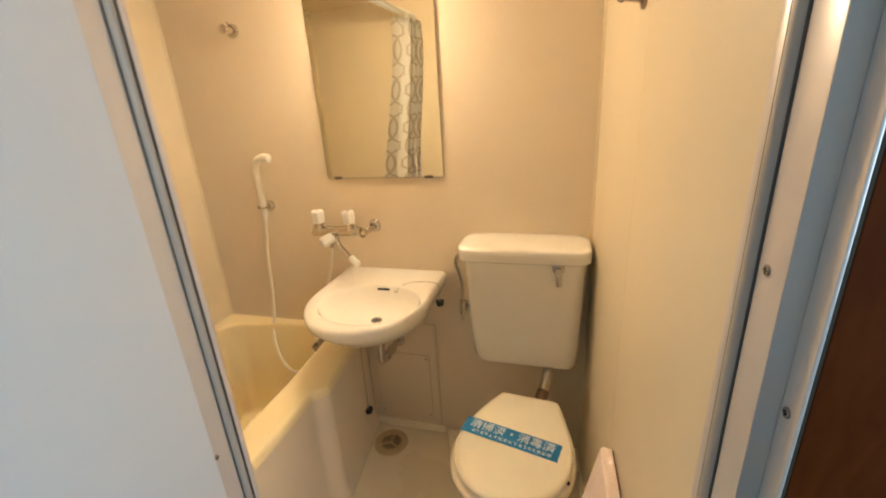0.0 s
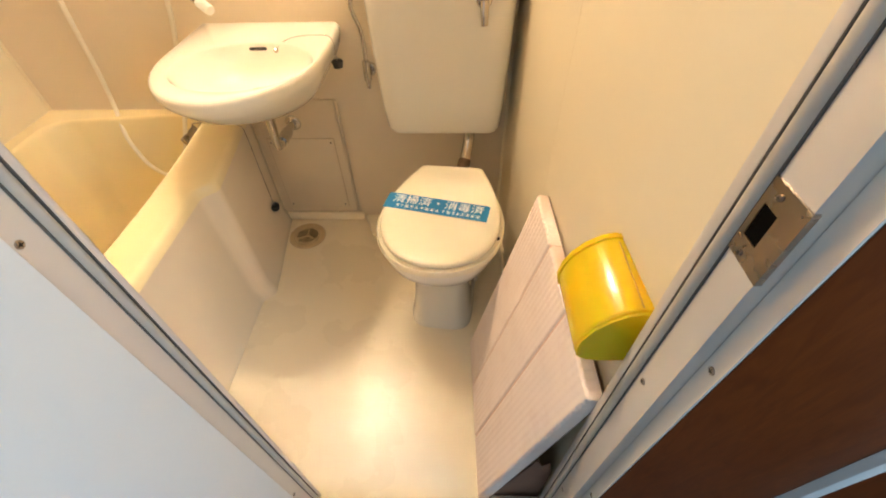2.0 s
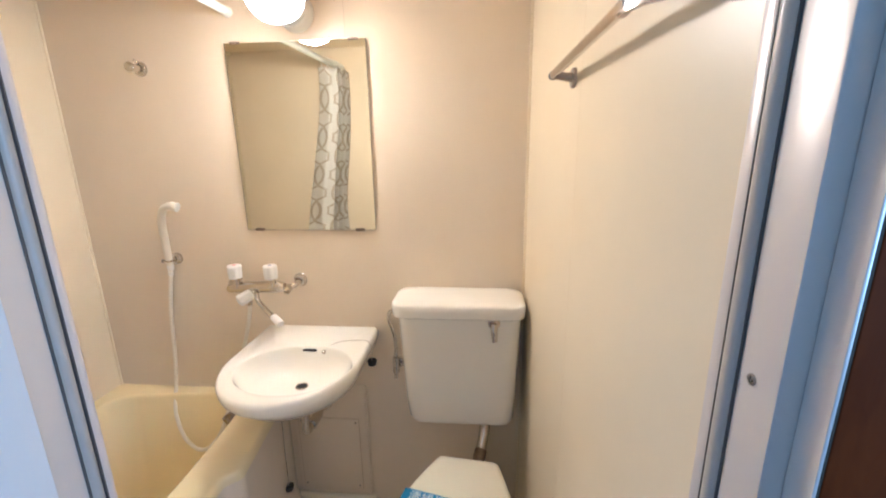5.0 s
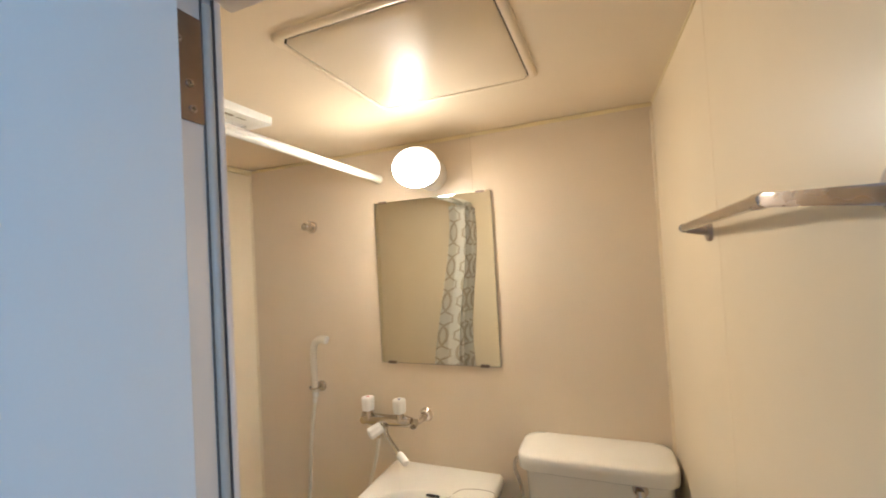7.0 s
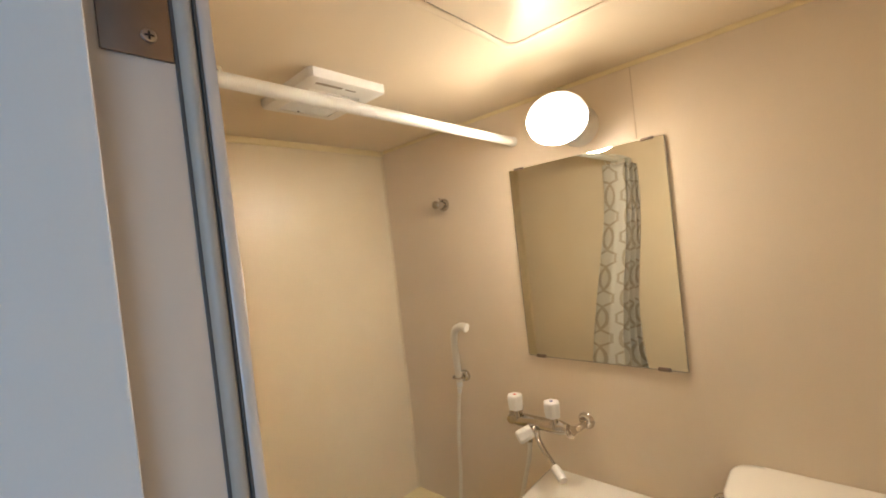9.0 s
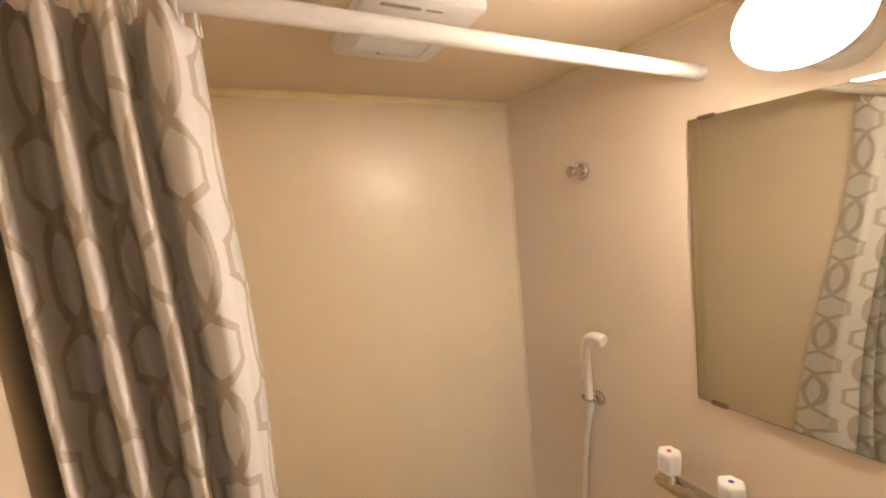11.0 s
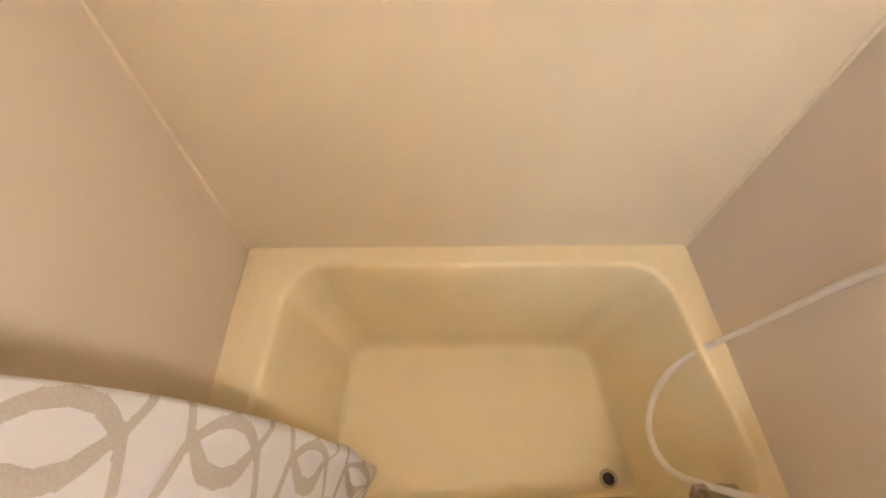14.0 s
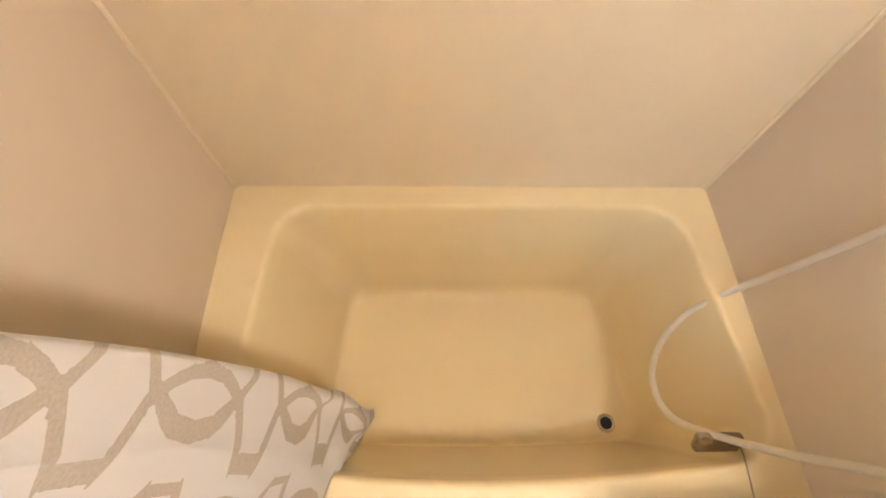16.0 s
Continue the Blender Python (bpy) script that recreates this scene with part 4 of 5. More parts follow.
def hatch():
    h = thing("ceiling_hatch", (0.06, 1.083, H), "square cream inspection hatch in the ceiling", "hatch")
    cx, cy, s = 0.058, 1.078, 0.220
    rings = [rounded_frame(cx, cy, s + 0.004, s + 0.004, 0.03, H), rounded_frame(cx, cy, s + 0.003, s + 0.003, 0.03, H - 0.003), rounded_frame(cx, cy, s - 0.001, s - 0.001, 0.028, H - 0.0055),
             rounded_frame(cx, cy, s - 0.012, s - 0.012, 0.025, H - 0.0055), rounded_frame(cx, cy, s - 0.0145, s - 0.0145, 0.022, H - 0.0045), rounded_frame(cx, cy, s - 0.015, s - 0.015, 0.022, H)]
    part("frame", loft(rings, cap0=False, cap1=False), CEIL, h)
    part("gap", loft([rounded_frame(cx, cy, s - 0.0148, s - 0.0148, 0.022, H - 0.001), rounded_frame(cx, cy, s - 0.0148, s - 0.0148, 0.022, H - 0.0025)]), GAP, h)
    part("cover", loft([rounded_frame(cx, cy, s - 0.0182, s - 0.0182, 0.02, H - 0.0026), rounded_frame(cx, cy, s - 0.0182, s - 0.0182, 0.02, H - 0.0048), rounded_frame(cx, cy, s - 0.0195, s - 0.0195, 0.019, H - 0.0055)]), CEIL, h)
    return h


hatch()


def exhaust_fan():
    f = thing("exhaust_fan", (-0.58, 1.08, H), "square ivory ceiling exhaust fan with louvres", "exhaust fan")
    x0, x1, y0, y1, z = -0.722, -0.470, 0.978, 1.194, 1.957
    cx, cy, hx, hy = (x0 + x1) / 2, (y0 + y1) / 2, (x1 - x0) / 2, (y1 - y0) / 2
    rings = [rounded_frame(cx, cy, hx, hy, 0.008, H), rounded_frame(cx, cy, hx, hy, 0.008, z + 0.008), rounded_frame(cx, cy, hx - 0.002, hy - 0.002, 0.008, z + 0.002), rounded_frame(cx, cy, hx - 0.006, hy - 0.006, 0.008, z)]
    rings += [rounded_frame(cx - 0.02, cy, hx - 0.045, hy - 0.035, 0.004, z), rounded_frame(cx - 0.02, cy, hx - 0.046, hy - 0.036, 0.004, z + 0.012)]
    part("housing", loft(rings), WHITE, f)
    part("duct", box((cx - 0.02 - hx + 0.047, cy - hy + 0.037, z + 0.0105), (cx - 0.02 + hx - 0.047, cy + hy - 0.037, z + 0.0115)), GREYPRINT, f)
    ax, bx = cx - 0.02 - hx + 0.05, cx - 0.02 + hx - 0.05
    for i in range(12):
        x = ax + (bx - ax) * (i + 0.5) / 12
        bm = box((-0.0012, cy - hy + 0.036, -0.005), (0.0012, cy + hy - 0.036, 0.005))
        bmesh.ops.rotate(bm, verts=bm.verts, cent=(0, 0, 0), matrix=Matrix.Rotation(radians(42), 3, "Y"))
        bmesh.ops.translate(bm, verts=bm.verts, vec=(x, 0, z + 0.0045))
        part("slat", bm, WHITE, f)
    part("pilot_mark", disc((ax + 0.004, cy - 0.02, z - 0.0002), (0, 0, -1), 0.003, 0.001), BLACK, f)
    part("print", box((x1 - 0.034, y0 + 0.03, z - 0.0008), (x1 - 0.024, y0 + 0.10, z + 0.0005)), GREYPRINT, f, "unreadable grey print")
    part("print", box((x1 - 0.032, y0 + 0.11, z - 0.0008), (x1 - 0.027, y0 + 0.14, z + 0.0005)), GREYPRINT, f)
    return f


exhaust_fan()


# ---- toilet ----
TA = radians(-5.8)


def tl(x, y, z):
    """From the toilet's own axes to the room."""
    return (0.345 + x * math.cos(TA) - y * math.sin(TA), 1.185 + x * math.sin(TA) + y * math.cos(TA), z)


def lid_ring(f, z, n=96, back=0.238, front=0.2, half=0.181, dy=0.0, power=2.15):
    """The seat's plan: an oval front and a back that narrows to a straight edge."""
    out = []
    for k in range(n):
        a = 2 * math.pi * (k + 0.5) / n
        c, s = math.cos(a), math.sin(a)
        lo, hi = 0.0, 0.4
        for _ in range(24):
            t = (lo + hi) / 2
            x, y = c * t, s * t
            if y <= 0:
                ok = (abs(x) / half) ** power + (abs(y) / front) ** power < 1
            else:
                w = half - (half - (0.086 if x < 0 else 0.103)) * (y / back) ** 1.6
                ok = y < back and abs(x) < w
            lo, hi = (t, hi) if ok else (lo, t)
        out.append(tl(c * lo * f, s * lo * f + dy, z))
    return out


def toilet():
    t = thing("toilet", tl(0, 0.05, 0), "ivory toilet with closed lid and wall-hung ceramic cistern", "toilet")
    spec = ((0.000, 0.104, 0.136, 0.19, 0.040, 4.5), (0.012, 0.105, 0.137, 0.19, 0.040, 4.5), (0.024, 0.101, 0.130, 0.19, 0.040, 4.5), (0.060, 0.096, 0.122, 0.185, 0.042, 4.5), (0.12, 0.092, 0.114, 0.18, 0.045, 4.2),
            (0.18, 0.091, 0.112, 0.18, 0.045, 4.0), (0.23, 0.101, 0.120, 0.19, 0.04, 3.4), (0.27, 0.120, 0.145, 0.20, 0.03, 2.8), (0.31, 0.142, 0.172, 0.215, 0.015, 2.4), (0.345, 0.160, 0.188, 0.222, 0.005, 2.2), (0.375, 0.169, 0.195, 0.225, 0.0, 2.15), (0.395, 0.170, 0.195, 0.225, 0.0, 2.15))
    rings = [lid_ring(1.0, z, half=h, front=f, back=b, dy=dy, power=pw) for z, h, f, b, dy, pw in spec]
    part("bowl", loft(rings), CERAMIC, t)
    part("seat", loft([lid_ring(0.975, 0.396), lid_ring(1.0, 0.400), lid_ring(1.0, 0.413), lid_ring(0.985, 0.418)]), LIDPLASTIC, t, "ivory plastic seat")
    lid = dict(half=0.170, front=0.188)
    part("lid", loft([lid_ring(0.975, 0.4195, **lid), lid_ring(0.995, 0.422, **lid), lid_ring(1.0, 0.428, **lid), lid_ring(0.99, 0.434, **lid), lid_ring(0.965, 0.438, **lid), lid_ring(0.90, 0.4395, **lid), lid_ring(0.3, 0.440, **lid)]), LIDPLASTIC, t, "ivory plastic lid, closed")
    for x in (-0.07, 0.07):
        part("hinge", tube([tl(x - 0.018, 0.232, 0.424), tl(x + 0.018, 0.232, 0.424)], 0.009, 14), LIDPLASTIC, t)
    part("lid_buffer", disc(tl(0.163, -0.060, 0.4205), (0, 0, -1), 0.006, 0.003), BLACK, t)
    for x in (-0.105, 0.105):
        part("floor_bolt_cap", ball(tl(x * 0.98, 0.12, 0.022), (0.012, 0.012, 0.012), seg=14, rings=8), CERAMIC, t)
    # cistern
    def tank_ring(x0, x1, y0, y1, r, z):
        return rounded_frame((x0 + x1) / 2, (y0 + y1) / 2, (x1 - x0) / 2, (y1 - y0) / 2, r, z)
    c = part("cistern", loft([tank_ring(0.195, 0.507, 1.525, 1.64, 0.03, 0.498), tank_ring(0.175, 0.522, 1.505, 1.645, 0.04, 0.503), tank_ring(0.165, 0.529, 1.496, 1.648, 0.045, 0.520),
                              tank_ring(0.158, 0.534, 1.489, 1.648, 0.045, 0.60), tank_ring(0.150, 0.540, 1.484, 1.648, 0.045, 0.76), tank_ring(0.142, 0.545, 1.480, 1.648, 0.045, 0.93)]), CERAMIC, t, "ivory ceramic cistern")
    part("cistern_lid", loft([tank_ring(0.132, 0.552, 1.472, 1.648, 0.045, 0.905), tank_ring(0.126, 0.556, 1.466, 1.648, 0.048, 0.909), tank_ring(0.124, 0.557, 1.464, 1.648, 0.05, 0.930), tank_ring(0.125, 0.556, 1.465, 1.648, 0.05, 0.946),
                              tank_ring(0.128, 0.554, 1.468, 1.647, 0.048, 0.9505), tank_ring(0.134, 0.550, 1.474, 1.645, 0.045, 0.953), tank_ring(0.16, 0.53, 1.50, 1.63, 0.03, 0.9545)]), CERAMIC, t, "ivory ceramic cistern lid")
    lv = part("flush_lever", disc((0.456, 1.487, 0.893), (0, -1, 0), 0.020, 0.014, 0.005, 24), CHROME, t, "chrome flush lever")
    part("handle", tube(smooth_path([(0.456, 1.470, 0.893), (0.457, 1.464, 0.880), (0.458, 1.462, 0.858), (0.459, 1.463, 0.838)], 5), [0.011] * 6 + [0.0105] * 5 + [0.009] * 5, 14, flat=0.6), CHROME, lv)
    part("flush_pipe", tube(smooth_path([(0.432, 1.57, 0.505), (0.432, 1.57, 0.465), (0.430, 1.562, 0.435), (0.418, 1.52, 0.39), (0.405, 1.47, 0.36), (0.395, 1.42, 0.345)], 6), 0.0185, 20), CHROME, t, "chrome flush pipe")
    part("pipe_nut", tube([(0.432, 1.57, 0.508), (0.432, 1.57, 0.478)], 0.0265, 12), CHROME, t)
    part("pipe_boot", tube([(0.418, 1.518, 0.388), (0.402, 1.46, 0.356)], 0.022, 16), BRONZE, t)
    # water supply
    sp = part("supply_pipe", tube(smooth_path([(0.148, 1.60, 0.880), (0.115, 1.605, 0.882), (0.092, 1.61, 0.868), (0.086, 1.614, 0.835), (0.100, 1.616, 0.79), (0.106, 1.618, 0.74), (0.104, 1.62, 0.66)], 6), 0.0062, 12), CHROME, t, "bent chrome supply pipe")
    part("pipe_nut", tube([(0.146, 1.60, 0.880), (0.118, 1.604, 0.881)], 0.012, 6), CHROME, sp)
    part("stop_valve", tube([(0.104, 1.62, 0.688), (0.104, 1.62, 0.628)], [0.0115, 0.0125], 14), CHROME, sp)
    part("valve_handle", tube([(0.104, 1.62, 0.628), (0.104, 1.615, 0.602)], [0.008, 0.006], 12), CHROME, sp)
    part("flange", disc((0.110, YF, 0.652), (0, -1, 0), 0.021, 0.012, 0.006, 24), CHROME, sp)
    part("inlet", tube([(0.110, YF, 0.652), (0.104, 1.62, 0.652)], 0.009, 12), CHROME, sp)
    return t


toilet()


def text_mesh(body, size, name):
    cu = bpy.data.curves.new(name, "FONT")
    cu.body, cu.size, cu.align_x, cu.align_y, cu.extrude = body, size, "CENTER", "CENTER", 0.0003
    cu.resolution_u = 2
    ob = new(name, cu)
    me = bpy.data.meshes.new_from_object(ob.evaluated_get(bpy.context.evaluated_depsgraph_get()))
    bpy.data.objects.remove(ob)
    bpy.data.curves.remove(cu)
    return me


def paper_band():
    """The cleaner's paper strip laid over the lid."""
    w = thing("paper_band", (0.336, 1.222, 0.4405), "blue paper hygiene strip with white lettering on the toilet lid", "paper strip")
    m = Matrix.Translation((0.334, 1.216, 0.4412)) @ Matrix.Rotation(radians(-13.0), 4, "Z")
    bm = bmesh.new()
    nx = 24
    grid = []
    for i in range(nx + 1):
        x = -0.155 + 0.310 * i / nx
        edge = max(0.0, abs(x) - 0.146)
        z = -edge * 0.35
        grid.append([[bm.verts.new(m @ Vector((x, y, z - dz))) for y in (-0.033, 0.033)] for dz in (0.0, 0.0006)])
    for a, b in zip(grid, grid[1:]):
        bm.faces.new((a[0][0], b[0][0], b[0][1], a[0][1]))
        bm.faces.new((a[1][1], b[1][1], b[1][0], a[1][0]))
        bm.faces.new((a[0][0], a[1][0], b[1][0], b[0][0]))
        bm.faces.new((a[0][1], b[0][1], b[1][1], a[1][1]))
    bm.faces.new((grid[0][0][0], grid[0][0][1], grid[0][1][1], grid[0][1][0]))
    bm.faces.new((grid[-1][0][1], grid[-1][0][0], grid[-1][1][0], grid[-1][1][1]))
    part("strip", bm, BLUE, w)
    me = text_mesh("\u6e05\u6383\u6e08\u30fb\u6d88\u6bd2\u6e08", 0.0385, "lettering")
    me.transform(m @ Matrix.Translation((0.0, 0.0085, 0.0006)))
    me.materials.append(PRINT)
    ob = new("lettering", me)
    ob.parent = w
    ob.matrix_parent_inverse = w.matrix_world.inverted()
    bm = bmesh.new()
    x = -0.118
    random.seed(4)
    while x < 0.122:
        wd = random.uniform(0.008, 0.0125)
        for yy in (-0.0155, -0.0195, -0.0235):
            if random.random() < 0.8:
                b2 = box((x, yy, 0.0003), (x + wd, yy + 0.0016, 0.0009))
                bmesh.ops.transform(b2, matrix=m, verts=b2.verts)
                join(bm, b2)
        b2 = box((x + wd * 0.4, -0.0240, 0.0003), (x + wd * 0.55, -0.0135, 0.0009))
        bmesh.ops.transform(b2, matrix=m, verts=b2.verts)
        join(bm, b2)
        x += wd + 0.0045
    part("small_print", bm, PRINT, w, "line of small unreadable print")
    return w


paper_band()


# ---- mat and paper holder ----
def bath_mat():
    """A folding foam mat that leans on the wall, three pads on a brown base."""
    p = thing("bath_mat", (0.46, 0.81, 0), "pink waffle-textured foam bath mat leaning against the wall", "bath mat")
    o = Vector((0.436, 1.040, 0.0))
    along = Vector((0.010, -0.462, 0.0))
    up = Vector((0.128, -0.012, 0.640))
    nrm = along.cross(up).normalized()
    if nrm.x > 0:
        nrm = -nrm
    wlen, hlen = along.length, up.length
    ea, eu = along.normalized(), up.normalized()
    m = Matrix((( *ea, 0), (*eu, 0), (*nrm, 0), (0, 0, 0, 1))).transposed()
    m = Matrix.Translation(o) @ m

    def pad(a0, a1):
        bm = bmesh.new()
        n1, n2 = 40, 168
        rows = []
        for j in range(n2 + 1):
            row = []
            for i in range(n1 + 1):
                a, u = a0 + (a1 - a0) * i / n1, hlen * j / n2
                ea_ = min(a - a0, a1 - a, u, hlen - u)
                z = -0.004 * max(0.0, 1 - ea_ / 0.006) ** 2 - (0.0012 if i % 4 == 0 or j % 4 == 0 else 0.0)
                row.append(bm.verts.new(m @ Vector((a, u, z))))
            rows.append(row)
        uvl = bm.loops.layers.uv.new("cloth")
        for j in range(n2):
            for i in range(n1):
                f = bm.faces.new((rows[j][i], rows[j][i + 1], rows[j + 1][i + 1], rows[j + 1][i]))
                for lp, (ii, jj) in zip(f.loops, ((i, j), (i + 1, j), (i + 1, j + 1), (i, j + 1))):
                    lp[uvl].uv = (a0 + (a1 - a0) * ii / n1, hlen * jj / n2)
        edge = [rows[0][i] for i in range(n1 + 1)] + [rows[j][n1] for j in range(1, n2 + 1)] + [rows[n2][i] for i in range(n1 - 1, -1, -1)] + [rows[j][0] for j in range(n2 - 1, 0, -1)]
        inv = m.inverted()
        back = [bm.verts.new(m @ Vector(((inv @ v.co).x, (inv @ v.co).y, -0.026))) for v in edge]
        k = len(edge)
        for i in range(k):
            bm.faces.new((edge[i], back[i], back[(i + 1) % k], edge[(i + 1) % k]))
        bm.faces.new(back[::-1])
        return bm

    cuts = [0.0, wlen * 0.335, wlen * 0.665, wlen]
    for a, b in zip(cuts, cuts[1:]):
        part("pad", pad(a + 0.0012, b - 0.0012), PINK, p)
    bm = box((0.002, 0.004, -0.029), (wlen - 0.002, hlen - 0.002, -0.0262))
    bmesh.ops.transform(bm, matrix=m, verts=bm.verts)
    part("base", bm, MATBACK, p, "brown base layer")
    # brown sheet added to close the gap between mat and wall
    part("gap_sheet", loft([[(x, y, z) for x, z in ((0.478, 0.001), (0.600, 0.001), (0.600, 0.20), (0.588, 0.27), (0.574, 0.25), (0.560, 0.285), (0.553, 0.27))] for y in (0.590, 0.587)]), MATBACK, p, "ragged brown sheet across the gap behind the foam")
    bm = bmesh.new()
    for a in cuts[1:-1]:
        b2 = box((a - 0.002, 0.002, -0.012), (a + 0.002, hlen - 0.002, -0.0035))
        bmesh.ops.transform(b2, matrix=m, verts=b2.verts)
        join(bm, b2)
    part("groove", bm, MATGROOVE, p)
    return p


bath_mat()


def paper_holder():
    h = thing("toilet_paper_holder", (0.60, 0.64, 0.73), "bright yellow plastic toilet paper holder on the wall", "paper holder")
    y0, y1 = 0.590, 0.712

    def prof(f, dx=0.0):
        c = Vector((0.577, 0.770))
        pts = [(0.614, 0.826), (0.598, 0.828), (0.582, 0.823), (0.565, 0.811), (0.550, 0.793), (0.540, 0.770), (0.537, 0.748), (0.541, 0.731), (0.553, 0.722), (0.572, 0.719), (0.592, 0.719), (0.614, 0.721)]
        return [c + (Vector(q) - c) * f for q in pts]

    def ring(y, f):
        return [(min(p.x, wall_x(y)), y, p.y) for p in prof(f)]

    part("cover", loft([ring(y0, 0.93), ring(y0 + 0.002, 0.985), ring(y0 + 0.006, 1.0), ring(y1 - 0.010, 1.0), ring(y1 - 0.006, 0.985)]), YELLOW, h)
    part("end_rim", loft([ring(y1 - 0.0055, 1.02), ring(y1 - 0.0045, 1.045), ring(y1 + 0.002, 1.045), ring(y1 + 0.005, 1.0)]), YELLOW, h)
    part("end_rim", loft([ring(y0 - 0.0045, 0.96), ring(y0 - 0.002, 0.985), ring(y0 - 0.0002, 0.92)]), YELLOW, h)
    # thin raised line coloured like a shaded groove
    lid = tube([(0.600, y0 + 0.004, 0.8268), (0.600, y1 - 0.012, 0.8268)], 0.0016, 8)
    part("hinge_line", lid, YELLOW_SHADE, h, "narrow hinge line in groove-shade yellow")
    part("back_plate", box((wall_x(0.64) - 0.003, y0 + 0.004, 0.725), (wall_x(0.64) + 0.001, y1 - 0.002, 0.822), 0.001), YELLOW, h)
    part("screw_mark", disc((wall_x(0.725) - 0.001, 0.728, 0.778), (-1, 0, 0), 0.0035, 0.002), BLACK, h)
    return h


paper_holder()


# ---- floor drain ----
def floor_drain():
    d = thing("floor_drain", (-0.233, 1.536, 0), "round beige floor drain with a slotted grate", "drain")
    c = (-0.233, 1.536)
    part("ring", loft([[(c[0] + r * math.cos(a), c[1] + r * math.sin(a), z) for a in [2 * math.pi * k / 48 for k in range(48)]] for r, z in
                       ((0.075, 0.0005), (0.074, 0.003), (0.070, 0.0042), (0.054, 0.0042), (0.052, 0.0015), (0.052, 0.001))], cap0=False), DRAINPLATE, d)
    part("dark_groove", torus((c[0], c[1], 0.0035), (0, 0, 1), 0.0725, 0.0012, 48, 6), JOINT, d)
    part("sump", disc((c[0], c[1], 0.0008), (0, 0, 1), 0.051, 0.0008), BLACK, d)
    bm = torus((c[0], c[1], 0.003), (0, 0, 1), 0.047, 0.004, 40, 8)
    for k in range(3):
        a0 = math.pi / 2 + k * 2 * math.pi / 3
        tube([(c[0], c[1], 0.0035), (c[0] + 0.047 * math.cos(a0), c[1] + 0.047 * math.sin(a0), 0.0035)], 0.0034, 8, bm)
        mid = a0 + math.pi / 3
        for i in range(1, 6):
            r = 0.0085 * i
            px, py = c[0] + r * math.cos(mid) * 1.05, c[1] + r * math.sin(mid) * 1.05
            w = min(r * 1.5, math.sqrt(max(0, 0.047 ** 2 - (r * 1.05) ** 2)))
            dx, dy = -math.sin(mid), math.cos(mid)
            tube([(px - dx * w, py - dy * w, 0.0032), (px + dx * w, py + dy * w, 0.0032)], 0.0017, 6, bm)
    part("grate", bm, DRAINPLATE, d, "slotted beige grate")
    return d


floor_drain()


# ---- shower rod and curtain ----
def rod_z(y):
    return 1.862 + (YF - y) * 0.012


ROD_X = -0.392


def rod():
    r = thing("shower_rod", (ROD_X, 1.1, 1.86), "white shower curtain rod between the walls", "rod")
    y0 = near_y(ROD_X)
    part("tube", tube([(ROD_X, y0 + 0.012, rod_z(y0)), (ROD_X, 1.1, rod_z(1.1)), (ROD_X, YF - 0.008, rod_z(YF))], 0.0135, 24), WHITE, r)
    part("end_cap", tube([(ROD_X, YF - 0.022, rod_z(YF)), (ROD_X, YF, rod_z(YF))], [0.0148, 0.0165], 24), WHITE, r)
    part("end_cap", tube([(ROD_X, y0, rod_z(y0)), (ROD_X, y0 + 0.022, rod_z(y0))], [0.0165, 0.0148], 24), WHITE, r)
    return r


rod()


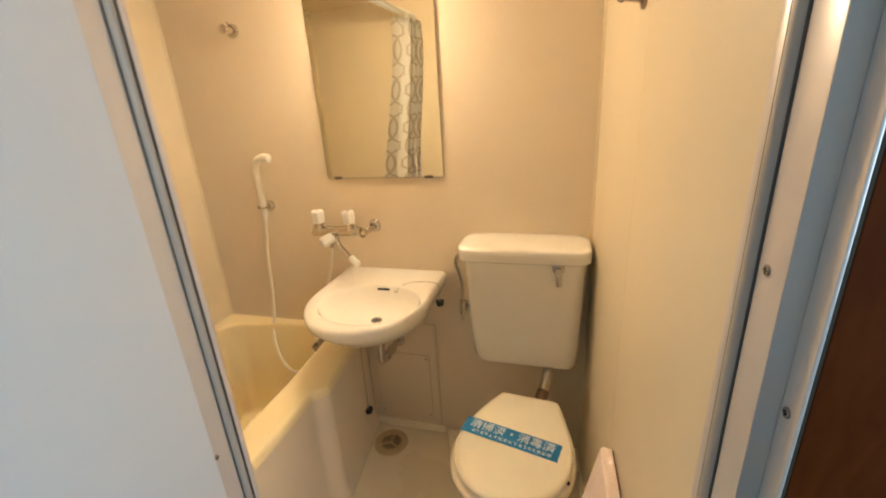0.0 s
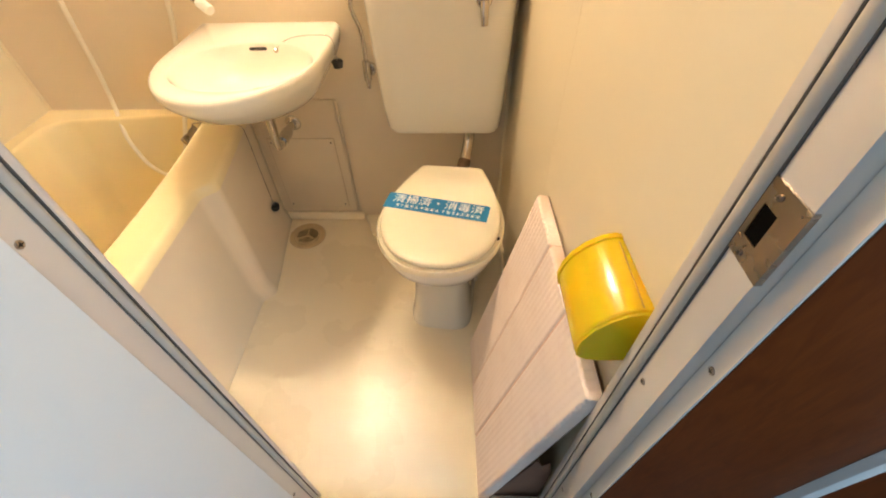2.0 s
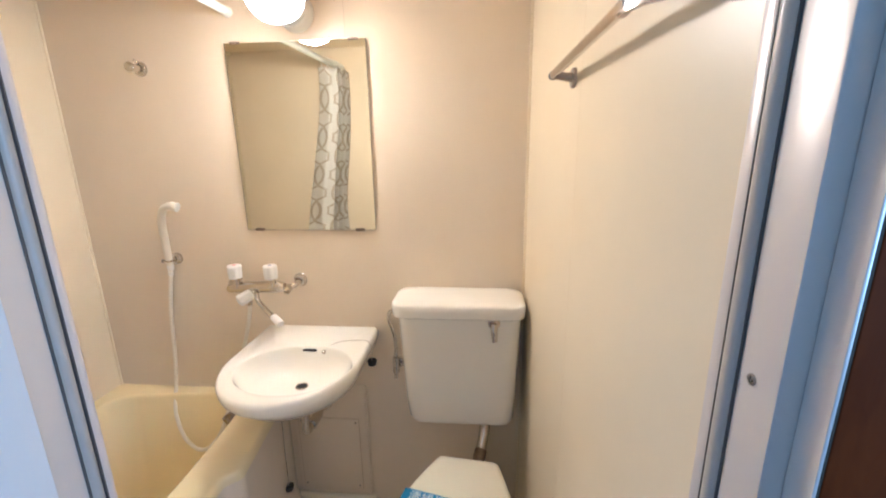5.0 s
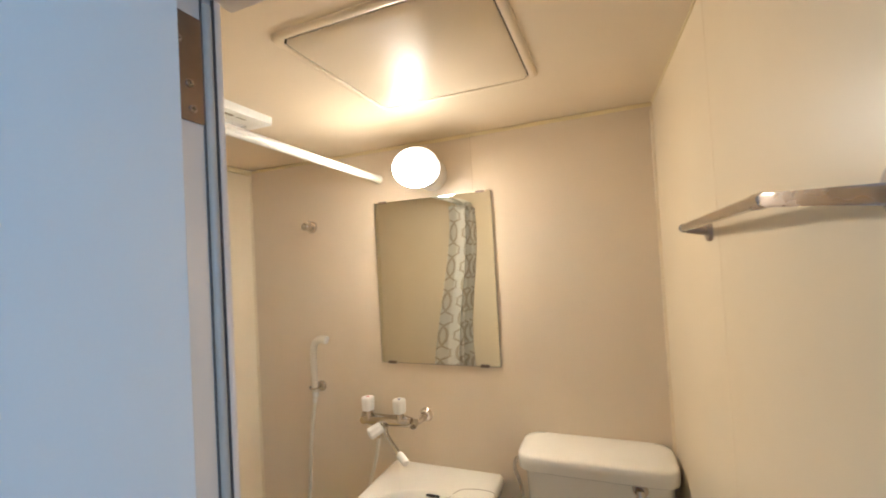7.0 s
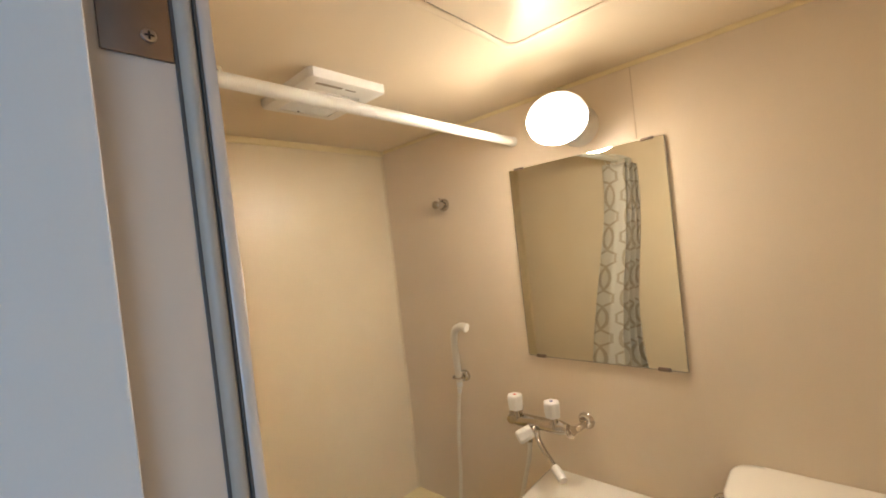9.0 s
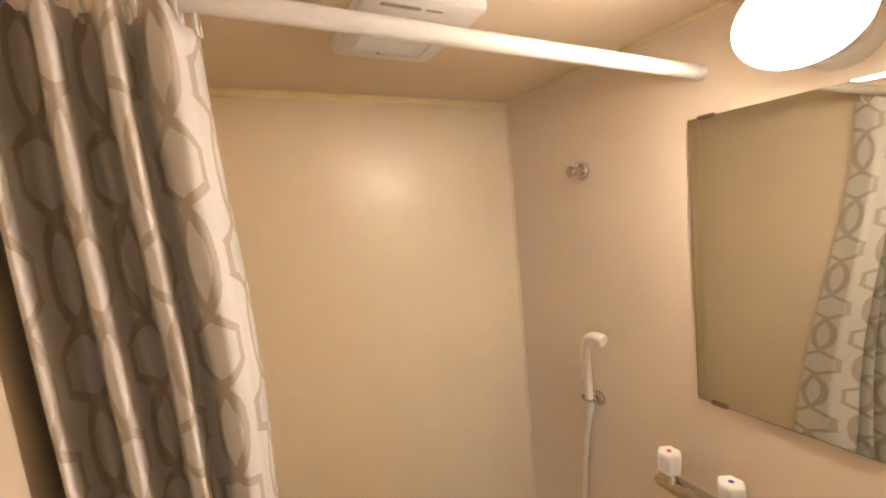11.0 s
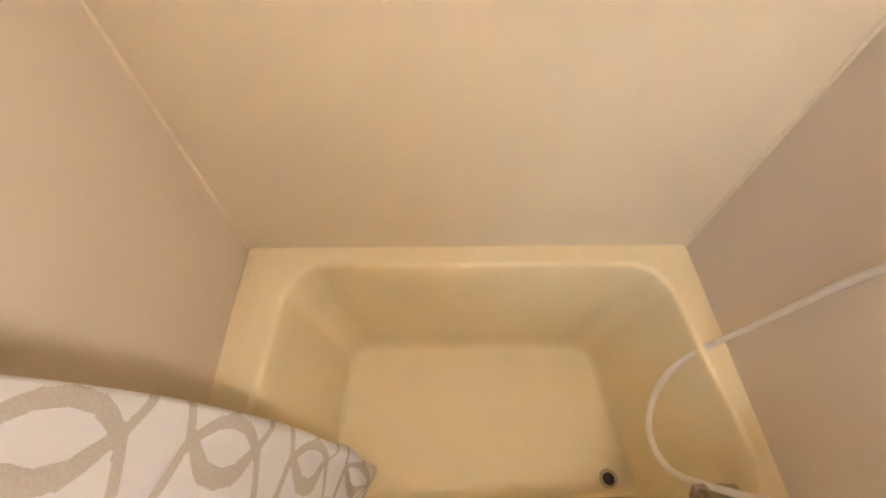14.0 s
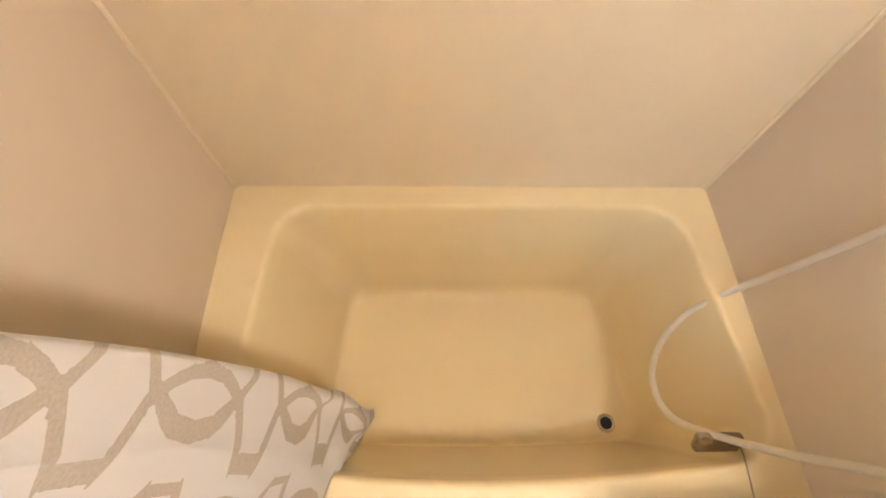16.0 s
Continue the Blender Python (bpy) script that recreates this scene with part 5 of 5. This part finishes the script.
def curtain():
    """Deep folds pushed together at the wall end of the rod; the foot hangs into the bathtub."""
    c = thing("shower_curtain", (ROD_X, 0.66, 0.35), "white shower curtain with woven grey geometric chains, drawn aside", "curtain")
    top, foot, nv, per = 1.847, 0.36, 60, 9

    def plan(f):
        """The fold line at f of the way down, as points from the wall end to the free end."""
        ease = lambda t: (lambda q: q * q * (3 - 2 * q))(max(0.0, min(1.0, t)))
        cx = ROD_X - 0.106 * ease((f - 0.05) / 0.6)
        y0 = 0.568 + 0.03 * ease((f - 0.5) / 0.4)
        y1 = 0.757 + 0.023 * ease(f / 0.3) + 0.104 * ease((f - 0.5) / 0.5)
        lean = ease((f - 0.4) / 0.5)
        a, b = Vector((cx + 0.06 * lean, y0)), Vector((cx - 0.012 * lean, y1))
        side = Vector((1.0, 0.10)).normalized()
        depth = 0.047 + 0.024 * ease(f / 0.8)
        pts = []
        folds = [(0.0, -0.6), (0.03, 0.2), (0.06, 1.15), (0.10, 1.25), (0.13, 0.3), (0.16, -0.15), (0.21, -0.3), (0.26, 0.2), (0.29, 1.10), (0.345, 1.18), (0.375, 0.3), (0.41, -0.2), (0.46, -0.32), (0.505, 0.1), (0.53, 0.95), (0.585, 1.02), (0.612, 0.5),
                 (0.632, 0.05), (0.655, -0.05), (0.685, 0.25), (0.72, 0.72), (0.785, 0.88), (0.84, 0.70), (0.89, 0.36), (0.935, -0.05), (0.97, -0.5), (1.0, -0.92), (0.995, -1.12)]
        for i, (s, d) in enumerate(folds):
            wob = 0.07 * math.sin(i * 2.1 + f * 3.0)
            pts.append(a + (b - a) * s + side * depth * (d + wob))
        return pts

    def arc(f):
        p3 = [Vector((q.x, q.y, 0)) for q in plan(f)]
        return smooth_path(p3, per)

    base = arc(0.3)
    us = [0.0]
    for p, q in zip(base, base[1:]):
        us.append(us[-1] + (q - p).length)
    bm = bmesh.new()
    uvl = bm.loops.layers.uv.new("cloth")
    grid = []
    for j in range(nv + 1):
        f = j / nv
        row = []
        for i, p in enumerate(arc(f)):
            sag = 0.006 * math.sin(us[i] * 60) * max(0, 1 - f * 6)
            low = max(0.0, (f - 0.55) / 0.45) ** 2
            crumple = 0.015 * low * math.sin(us[i] * 46 + f * 13) + 0.011 * low * math.sin(us[i] * 23 - f * 37 + 1.0) + 0.004 * low * math.sin(us[i] * 90 + f * 61)
            row.append(bm.verts.new((p.x + crumple, p.y + 0.5 * crumple, top + (foot - top) * f - sag + 0.010 * low * math.sin(us[i] * 31))))
        grid.append(row)
    for j in range(nv):
        for i in range(len(us) - 1):
            fc = bm.faces.new((grid[j][i], grid[j][i + 1], grid[j + 1][i + 1], grid[j + 1][i]))
            for lp, (ii, jj) in zip(fc.loops, ((i, j), (i + 1, j), (i + 1, j + 1), (i, j + 1))):
                lp[uvl].uv = (us[ii] * 1.0, (foot - top) * jj / nv)
    cl = part("cloth", bm, CURTAIN, c)
    sol = cl.modifiers.new("thickness", "SOLIDIFY")
    sol.thickness = 0.0012
    # rings along the rod
    p0 = arc(0.0)
    for s in (0.04, 0.13, 0.23, 0.33, 0.43, 0.52, 0.62, 0.72, 0.84, 0.95):
        p = p0[int(s * (len(p0) - 1))]
        y = p.y
        z = rod_z(y)
        path = []
        for k in range(19):
            a = radians(-75 + 330 * k / 18)
            path.append((ROD_X + (p.x - ROD_X) * (0.5 if math.sin(a) < 0 else 0.12) + 0.0175 * math.cos(a), y + 0.002 * math.sin(a * 2), z + (0.0185 if math.sin(a) > 0 else 0.034) * math.sin(a) + 0.002))
        part("ring", tube(path, 0.0026, 8), WHITE, c, "white plastic curtain ring")
    return c


curtain()
